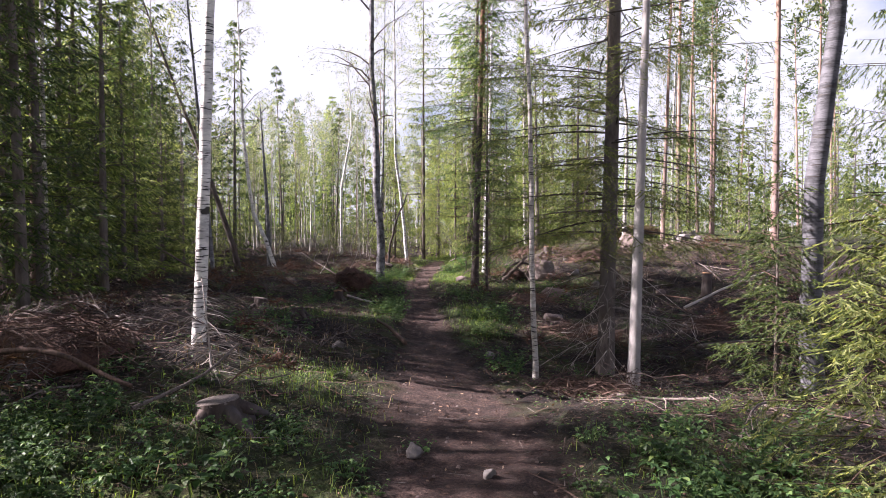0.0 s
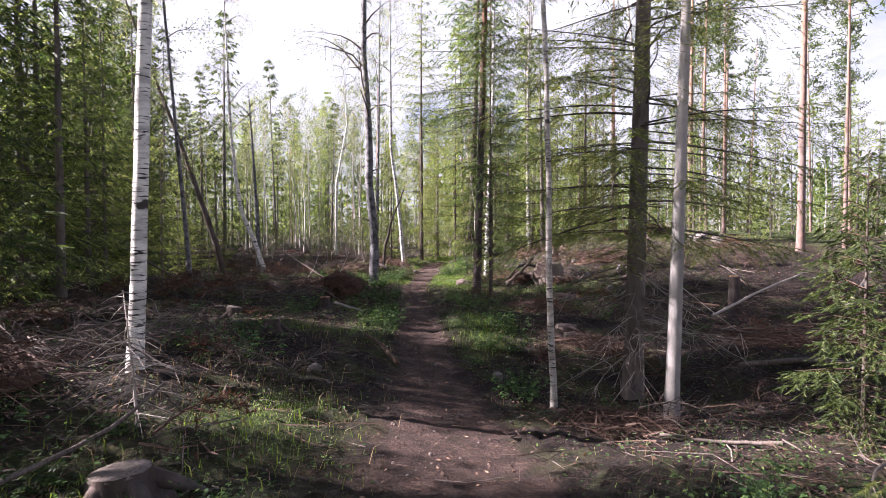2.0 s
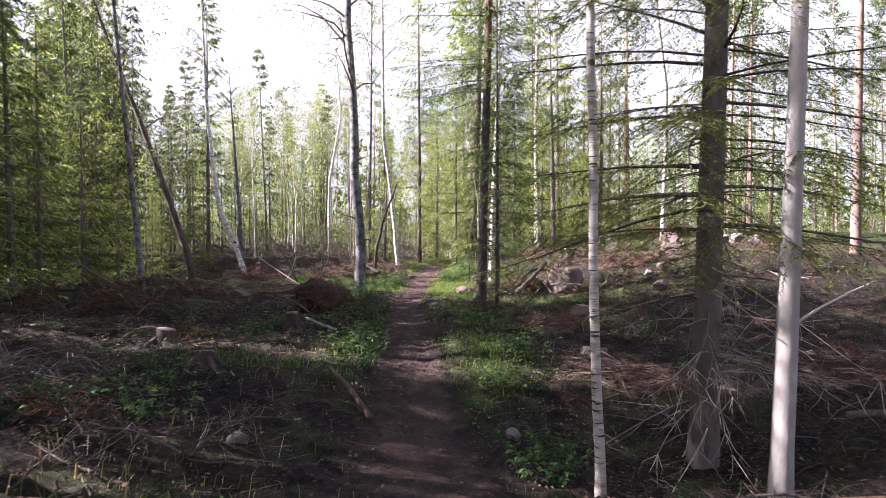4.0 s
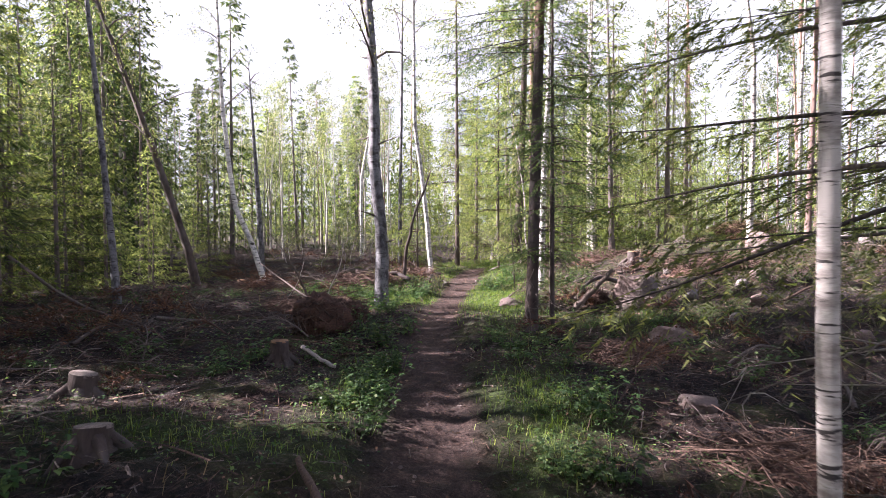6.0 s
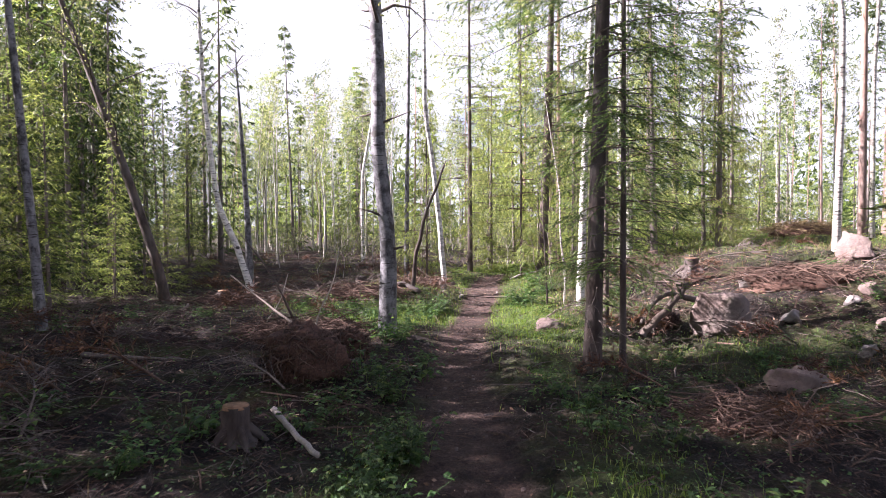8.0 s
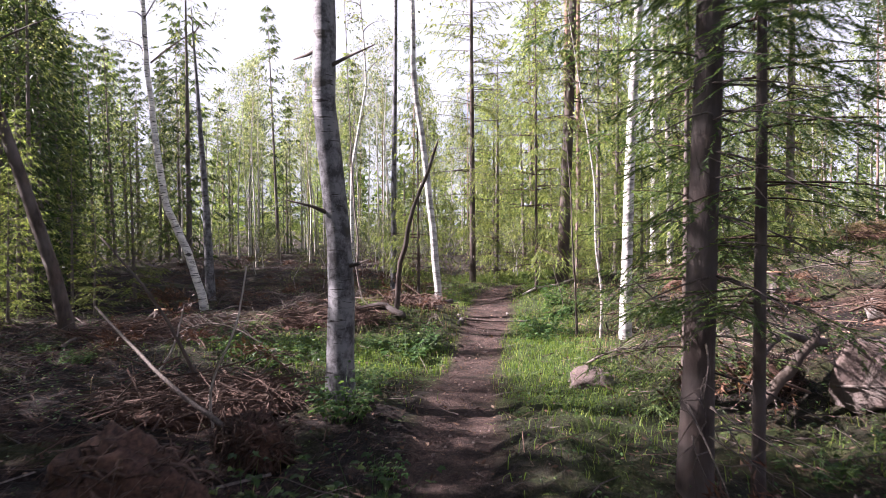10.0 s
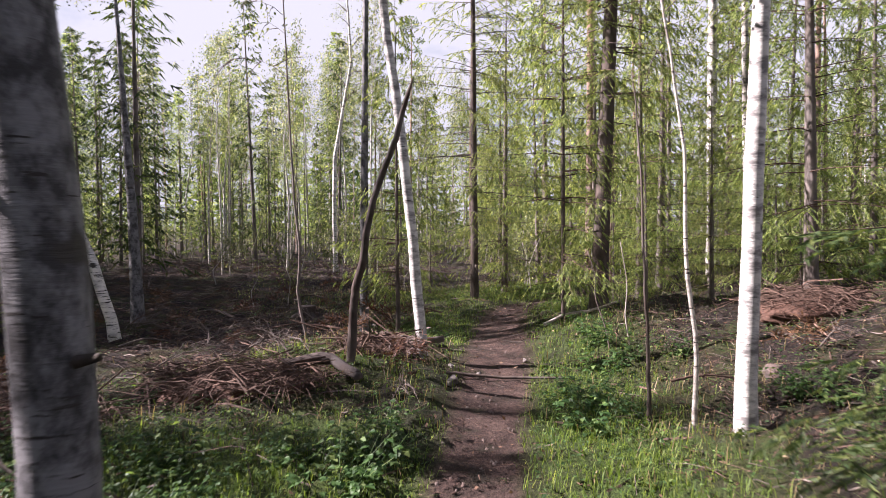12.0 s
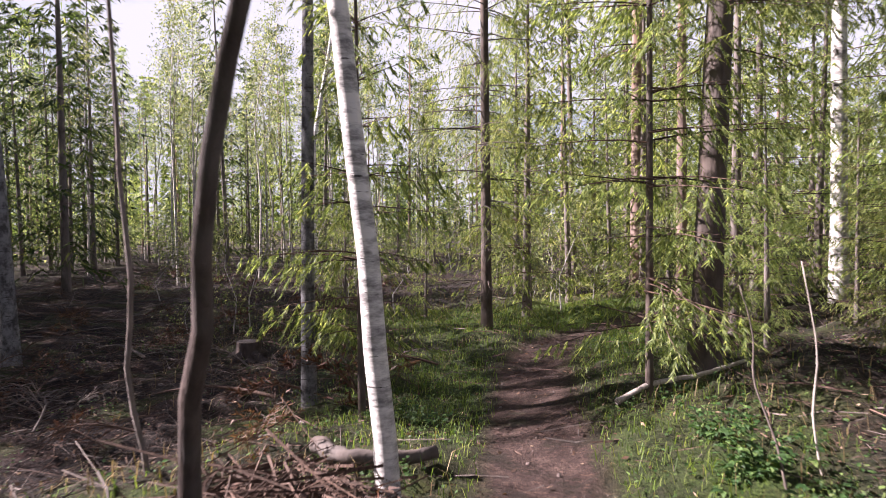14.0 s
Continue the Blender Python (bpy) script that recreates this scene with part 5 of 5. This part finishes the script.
n = 0
for tries in range(5000):
    if n >= 230:
        break
    x, y = rs.uniform(-14, 10), rs.uniform(4.5, 50)
    if rs.uniform() < slash(x, y) and not (-0.9 < x < 0.9):
        me, label = boughs[rs.integers(5)]
        s = rs.uniform(0.6, 1.15)
        m = Matrix.Translation((x, y, at(x, y) + 0.02)) @ Euler((rs.normal() * 0.25, rs.normal() * 0.2, rs.uniform(0, 6.28))).to_matrix().to_4x4() @ Matrix.Scale(s, 4)
        lay_bough(me, m, label)
        n += 1
for x, y, turn, s in ((-4.6, 8.5, 2.9, 0.95), (-3.2, 8.2, 3.4, 0.85), (-4.9, 8.0, 0.8, 0.9), (-3.0, 27.6, 0.2, 0.75), (-3.4, 27.9, 2.8, 0.8), (-3.9, 27.5, 0.5, 0.75)):
    lay_bough(boughs[0][0], Matrix.Translation((x, y, at(x, y) + 0.15)) @ Matrix.Rotation(turn, 4, "Z") @ Matrix.Scale(s, 4), "bleached arching dead bough on a brush pile")

# a small dead spruce that stands in the brush pile
r = np.random.default_rng(8)
bag, twigs = Bag(), Bag()
bag.tube(np.array([(0, 0, -0.1), (-0.05, 0.02, 0.5), (-0.12, 0.02, 1.15)]), [0.016, 0.012, 0.004], 6)
for i in range(60):
    f = r.uniform(0.05, 1)
    a = r.uniform(0, 6.28)
    q = np.array([-0.12 * f, 0, 1.15 * f])
    l = 0.55 * (1.1 - f) + 0.1
    d = np.array([math.cos(a), math.sin(a), r.uniform(-0.5, 0.1)])
    twigs.tube(np.array([q, q + d * l * 0.6, q + d * l - (0, 0, 0.12 * l)]), [0.005, 0.003, 0.001], 3, False)
dry = thing("dead_sapling", "small bleached dead spruce with bare twigs", "dead tree", "dead trees")
part("trunk", bag.mesh("dry_trunk", PALE_WOOD), dry)
part("branching", twigs.mesh("dry_twigs", PALE_WOOD, False), dry)["kind"] = "stuff"
dry.matrix_basis = pose(-2.55, 7.55, at(-2.55, 7.55))

# loose sticks, too many to count
def scatter(count, field, seed, x0, x1, y0, y1):
    r = np.random.default_rng(seed)
    out = np.zeros((0, 2))
    while len(out) < count:
        c = np.c_[r.uniform(x0, x1, 40000), r.uniform(y0, y1, 40000)]
        c = c[r.uniform(size=len(c)) < field(c[:, 0], c[:, 1])]
        out = np.r_[out, c]
    return out[:count], r


pts, r = scatter(8000, lambda x, y: 0.06 + 0.08 * (from_path(x, y) > 0.45) + slash(x, y), 92, -17, 11, 3.2, 56)
for mat, name, sel in ((TWIGS, "brown_sticks", slice(0, 4600)), (DEAD_WOOD, "grey_sticks", slice(4600, 8000))):
    bag = Bag()
    p = np.c_[pts[sel], ground_z(*pts[sel].T) + 0.03]
    k = len(p)
    a = r.uniform(0, 6.28, k)
    l = r.uniform(0.12, 0.6, k) * r.choice([1, 1, 1.9], k) * (1 + np.clip(p[:, 1] - 32, 0, 20) / 30)
    d = np.c_[np.cos(a), np.sin(a), r.normal(size=k) * 0.18] * l[:, None] / 2
    w = (1 + np.clip(p[:, 1:2] - 32, 0, 20) / 30) * r.uniform(0.0025, 0.007, k)[:, None] * r.choice([1, 1, 1, 1.8], k)[:, None]
    side = unit(np.cross(d, (0, 0, 1.0))) * w
    up = np.array([0, 0, 1.0]) * w
    mid = r.normal(size=(k, 3)) * 0.06 * l[:, None]
    ring = lambda c, f: np.stack([c - side * f, c + side * f, c + up * 1.4 * f], 1)
    v = np.concatenate([ring(p - d, 1.0), ring(p + mid, 0.9), ring(p + d, 0.5)], 1)
    o = np.arange(k)[:, None, None] * 9
    f = np.array([(0, 1, 4, 3), (1, 2, 5, 4), (2, 0, 3, 5), (3, 4, 7, 6), (4, 5, 8, 7), (5, 3, 6, 8)])
    bag.add(v.reshape(-1, 3), None, (o + f[None]).reshape(-1, 4))
    tagged(new(name, bag.mesh(name, mat, False)), "loose broken twigs and sticks strewn over the forest floor", "twigs", kind="stuff")

# thin needles and twig ends that cover the slash
pts, r = scatter(52000, lambda x, y: 0.10 + 0.10 * (from_path(x, y) > 0.5) + slash(x, y), 192, -11, 10, 3.2, 42)
for mat, name, sel in ((TWIGS, "brown_twig_litter", slice(0, 34000)), (DEAD_WOOD, "grey_twig_litter", slice(34000, 52000))):
    p = np.c_[pts[sel], ground_z(*pts[sel].T) + r.uniform(0.01, 0.07, len(pts[sel]))]
    k = len(p)
    a = r.uniform(0, 6.28, k)
    l = r.uniform(0.05, 0.26, (k, 1))
    d = np.c_[np.cos(a), np.sin(a), r.normal(size=k) * 0.35] * l
    bag = Bag()
    bag.blades(p, d, unit(np.cross(d, r.normal(size=(k, 3)))) * r.uniform(0.004, 0.011, (k, 1)))
    tagged(new(name, bag.mesh(name, mat, False)), "fine broken twig ends and needles matted on the soil", "twigs", kind="stuff")

pts, r = scatter(30000, lambda x, y: 0.4 + 0.6 * slash(x, y), 93, -9, 10, 3.0, 40)
bag = Bag()
k = len(pts)
p = np.c_[pts, ground_z(*pts.T) + 0.012]
d = unit(np.c_[r.normal(size=(k, 2)), r.normal(size=k) * 0.3]) * r.uniform(0.02, 0.075, (k, 1))
bag.leaves(p, d, unit(np.cross(d, r.normal(size=(k, 3)) * 0.5 + (0, 0, 1.0))) * r.uniform(0.012, 0.035, (k, 1)))
tagged(new("leaf_litter", bag.mesh("leaf_litter", LITTER, False)), "dry leaves, bark chips and needles on the ground", "litter", kind="stuff")

# low green plants that creep through the slash
def cover(x, y):
    w = np.sin(1.9 * x + 2.1 * np.sin(0.9 * y)) * np.sin(1.6 * y + 1.7 * np.sin(1.2 * x + 0.6)) + 0.5 * np.sin(4.3 * x + 1.0) * np.sin(3.9 * y)
    w = np.clip(w * 1.2 - 0.15, 0, 1) * (0.35 + 0.65 * slash(x, y)) + 0.8 * grassy(x, y) + 0.8 * bell(x, y, -2.8, 5.2, 1.6, 1.3) + 0.7 * bell(x, y, 2.2, 5.2, 0.9, 1.4) + 0.5 * bell(x, y, 3.6, 8.6, 1.4, 1.2)
    w = w + 0.6 * bell(x, y, -3.4, 24.4, 1.5, 1.5) + 0.5 * bell(x, y, -4.6, 15.5, 1.6, 2.0) + 0.7 * bell(x, y, 1.2, 16, 0.7, 3.5) + 0.6 * bell(x, y, -1.5, 17, 0.5, 3.5) + 0.5 * bell(x, y, 2.4, 28, 1.2, 3)
    return np.clip(w, 0, 1) * np.clip((from_path(x, y) / path_width(y) - 0.85) / 0.5, 0, 1)


pts, r = scatter(40000, cover, 193, -11, 9, 3.0, 40)
k = len(pts)
bag = Bag()
p = np.c_[pts, ground_z(*pts.T) + r.uniform(0.01, 0.16, k) * r.uniform(0.3, 1, k)]
a = r.uniform(0, 6.28, k)
d = unit(np.c_[np.cos(a), np.sin(a), r.uniform(-0.35, 0.5, k)]) * r.uniform(0.02, 0.055, (k, 1))
bag.leaves(p, d, unit(np.cross(d, (0, 0, 1.0)) + r.normal(size=(k, 3)) * 0.012) * r.uniform(0.016, 0.034, (k, 1)), np.array([0, 0, 0.004]))
tagged(new("ground_plants", bag.mesh("ground_plants", HERB_LEAVES, False)), "small green leaves of low plants creeping over slash", "plant", kind="stuff")

# ---- grass ----
def grass(name, mat, count, field, seed, tall, label):
    pts, r = scatter(count, field, seed, -9, 12, 3.2, 44)
    k = len(pts)
    p = np.c_[pts + r.normal(size=(k, 2)) * 0.02, ground_z(*pts.T) - 0.02]
    h = tall * r.uniform(0.4, 1.25, (k, 1))
    a = r.uniform(0, 6.28, k)
    out = np.c_[np.cos(a), np.sin(a), np.zeros(k)]
    w = np.c_[-np.sin(a), np.cos(a), np.zeros(k)] * r.uniform(0.002, 0.0055, (k, 1))
    bend = r.uniform(0.25, 1.1, (k, 1))
    mid = p + out * h * bend * 0.3 + np.array([0, 0, 1.0]) * h * 0.62
    tip = p + out * h * bend + np.array([0, 0, 1.0]) * h * (1 - 0.35 * bend)
    v = np.stack([p - w, p + w, mid + w * 0.75, mid - w * 0.75, tip], 1).reshape(-1, 3)
    bag = Bag()
    o = np.arange(k)[:, None] * 5
    bag.add(v, o + np.array([3, 2, 4]), o + np.array([0, 1, 2, 3]))
    tagged(new(name, bag.mesh(name, mat, False)), label, "grass", kind="stuff")


def off_track(x, y):
    return np.clip((from_path(x, y) / path_width(y) - 0.75) / 0.4, 0, 1)


grass("green_grass", GRASS, 58000, lambda x, y: grassy(x, y) ** 1.5 * off_track(x, y), 94, 0.14, "fresh green grass along the path")
grass("dry_grass", DRY_GRASS, 8000, lambda x, y: off_track(x, y) * np.clip(0.03 + 0.9 * bell(x, y, -2.4, 28.0, 1.2, 1.3) + 0.8 * bell(x, y, 1.6, 26.5, 1.0, 1.5) + 0.6 * bell(x, y, 1.4, 31, 0.8, 1.5) + 0.5 * step((x - 5) / 0.7) * step((y - 25) / 1) + 0.6 * bell(x, y, -4.0, 40, 3, 3) + 0.3 * bell(x, y, -2.5, 9, 1.5, 2.5), 0, 1), 95, 0.22, "dry yellow grass and stalks")

# ---- herbs and seedlings ----
def herb(seed, height, stems, leaf, label):
    """A leafy seedling: arching stems, at each node a stalk with three pointed leaflets."""
    r = np.random.default_rng(seed)
    st, lv = Bag(), Bag()
    for i in range(stems):
        a = r.uniform(0, 6.28)
        h = height * r.uniform(0.45, 1.1)
        s = np.linspace(0, 1, 5)
        b = np.array([math.cos(a), math.sin(a), 0]) * r.uniform(0.01, 0.14)
        arch = r.uniform(0.25, 0.75)
        line = b + np.c_[np.cos(a) * arch * h * s ** 1.6, np.sin(a) * arch * h * s ** 1.6, h * (s - 0.22 * arch * s ** 3) - 0.03]
        st.tube(line[[0, 2, 4]], 0.0035 * (1.2 - s[[0, 2, 4]]), 3, False)
        nodes = max(4, int(h / 0.06))
        for t in np.linspace(0.22, 1.0, nodes):
            q = np.array([np.interp(t, s, line[:, j]) for j in range(3)])
            g = r.uniform(0, 6.28)
            fan = g + np.array([-0.95, 0.0, 0.95]) + r.normal(size=3) * 0.15
            big = leaf * (1.15 - 0.5 * t) * r.uniform(0.8, 1.3) * np.array([[0.85], [1.15], [0.85]])
            d = unit(np.c_[np.cos(fan), np.sin(fan), r.uniform(-0.5, 0.15, 3)]) * big
            stalk = np.array([math.cos(g), math.sin(g), 0.35]) * leaf * r.uniform(0.4, 0.9)
            w = unit(np.cross(d, (0, 0, 1.0)) + r.normal(size=(3, 3)) * leaf * 0.25) * big * 0.62
            p = q + stalk + np.zeros((3, 3))
            up = np.array([0, 0, 1.0]) * big * 0.10
            v = np.stack([p, p + d * 0.35 + w * 0.5 + up, p + d * 0.72 + w * 0.36 + up, p + d - up, p + d * 0.72 - w * 0.36 + up, p + d * 0.35 - w * 0.5 + up], 1)
            o = np.arange(3)[:, None] * 6
            lv.add(v.reshape(-1, 3), None, np.concatenate([o + np.array([0, 1, 4, 5]), o + np.array([1, 2, 3, 4])]))
    top = thing("herb", label, "plant", "herbs")
    part("stem", st.mesh("herb_stems", HERB_LEAVES), top)["kind"] = "stuff"
    part("foliage", lv.mesh("herb_leaves", HERB_LEAVES, False), top)["kind"] = "stuff"
    return top


herbs = [herb(1, 0.36, 11, 0.062, "green leafy raspberry seedling"), herb(2, 0.22, 12, 0.046, "low green herb clump"), herb(3, 0.46, 10, 0.07, "tall green leafy seedling"), herb(4, 0.16, 14, 0.036, "low bilberry clump with small leaves")]
spots = [(3.2, 6.6, 0.6, 0.7, 12, (1, 3, 0)), (2.6, 5.6, 0.5, 0.6, 8, (0, 1)), (-4.2, 6.2, 0.8, 0.7, 22, (1, 3, 0)), (-2.9, 5.0, 1.1, 1.0, 80, (0, 1, 3, 2, 1)), (-1.3, 4.7, 0.5, 0.5, 14, (1, 3)), (2.2, 4.6, 0.5, 0.5, 14, (1, 0)), (-1.9, 6.0, 0.5, 0.8, 12, (1, 3)), (1.9, 5.2, 0.6, 0.9, 20, (1, 0, 3)), (-3.0, 10.8, 0.8, 0.9, 16, (0, 1, 2)), (-1.15, 15.6, 0.22, 1.3, 26, (2, 0, 1)), (-1.5, 19.0, 0.3, 1.4, 18, (0, 1, 2)),
         (1.0, 15.3, 0.45, 1.5, 20, (0, 1, 2)), (0.7, 18.3, 0.5, 0.9, 12, (0, 1)), (2.1, 10.5, 0.25, 0.3, 5, (2, 0)), (1.25, 12.0, 0.3, 0.8, 9, (0, 2)), (-1.7, 25.6, 0.35, 0.6, 14, (2, 0)), (-3.2, 24.6, 1.0, 0.8, 26, (0, 1, 2)), (-1.9, 22.0, 0.4, 0.8, 12, (0, 1)),
         (-3.0, 16.0, 0.8, 1.2, 12, (0, 1)), (-5.0, 14.0, 1.2, 2.5, 16, (1, 3)), (1.0, 29.6, 0.4, 0.8, 16, (0, 1)), (0.6, 26.8, 0.4, 1.2, 14, (0, 1)), (2.3, 26.3, 0.25, 0.4, 8, (2, 0)), (3.0, 20.8, 0.8, 0.7, 12, (0, 1)), (4.5, 18.0, 1.5, 2.5, 14, (0, 1)), (-1.7, 30.5, 0.8, 1.2, 16, (1, 3)), (-4.2, 26.5, 0.8, 0.5, 10, (1, 3)), (6.5, 22.5, 2.0, 1.5, 12, (0, 1)), (-7.0, 24.0, 1.0, 3.0, 14, (1, 2))]
made = set()
r = np.random.default_rng(96)
for cx, cy, sx, sy, count, kinds in spots:
    for i in range(int(count * 0.62)):
        x, y = cx + r.normal() * sx * 0.8, cy + r.normal() * sy * 0.8
        if float(from_path(np.array(x), np.array(y))) < 0.42 or y < 3.0:
            continue
        ob = herbs[kinds[i % len(kinds)]]
        s = r.uniform(0.75, 1.25)
        m = Matrix.Translation((x, y, at(x, y))) @ Matrix.Rotation(r.uniform(0, 6.28), 4, "Z") @ Matrix.Scale(s, 4)
        if ob in made:
            copy_thing(ob, m)
        else:
            ob.matrix_basis = m
            made.add(ob)
tuft = copy_thing(herbs[3], Matrix.Translation((-0.22, 5.95, at(-0.22, 5.95) + 0.02)) @ Matrix.Scale(0.95, 4))
tagged(tuft, "bright green clump beside a white stone on the track", "plant", "herbs")

# leafy bushes that fill the foot of the far wood
bush = birch(97, 2.6, 0.02, 0.5, 0.8, 1, GREY_BARK, leaf=0.07, count=500, limbs=14, label="leafy birch sapling at the edge of the wood", name="sapling")
stand(bush, -4.6, 41.5)
far_bush = birch(98, 3.4, 0.025, 0.5, 1.1, 0, GREY_BARK, leaf=0.13, count=260, limbs=12, label="leafy sapling in the far wood", name="sapling")
stand(far_bush, -9, 52)
r = np.random.default_rng(99)
for i in range(34):
    x, y = r.uniform(-11, 9), r.uniform(37.5, 50)
    if x < 4 or y > 40:
        again(bush, x, y, r.uniform(0, 6), (r.uniform(0.6, 1.1), r.uniform(0.5, 1.1)))
for i in range(60):
    x, y = r.uniform(12, 48), r.uniform(30, 74)
    if x < 0.68 * y + 4:
        again(far_bush, x, y, r.uniform(0, 6), (r.uniform(0.6, 1.2), r.uniform(0.35, 0.8)))
for i in range(120):
    x, y = r.uniform(-32, 30), r.uniform(52, 80)
    again(far_bush, x, y, r.uniform(0, 6), (r.uniform(0.7, 1.3), r.uniform(0.5, 1.2)))

# pebbles on the path
pts, r = scatter(200, lambda x, y: 1.0 * (from_path(x, y) < path_width(y) * 1.1), 101, -2, 2, 3.5, 36)
bag = Bag()
cube = np.array([(-1, -1, -0.6), (1, -1, -0.6), (1, 1, -0.6), (-1, 1, -0.6), (-0.6, -0.7, 0.6), (0.7, -0.6, 0.5), (0.6, 0.7, 0.7), (-0.7, 0.6, 0.6)])
faces = np.array([(0, 1, 5, 4), (1, 2, 6, 5), (2, 3, 7, 6), (3, 0, 4, 7), (4, 5, 6, 7)])
for x, y in pts:
    a, s = r.uniform(0, 6.28), r.uniform(0.006, 0.018)
    c = cube * (1 + r.normal(size=(8, 3)) * 0.15) * s
    bag.add(np.c_[c[:, 0] * math.cos(a) - c[:, 1] * math.sin(a) + x, c[:, 0] * math.sin(a) + c[:, 1] * math.cos(a) + y, c[:, 2] + at(x, y) + 0.008], None, faces)
tagged(new("pebbles", bag.mesh("pebbles", GRANITE)), "small pale pebbles pressed into the path", "pebbles", kind="stuff")
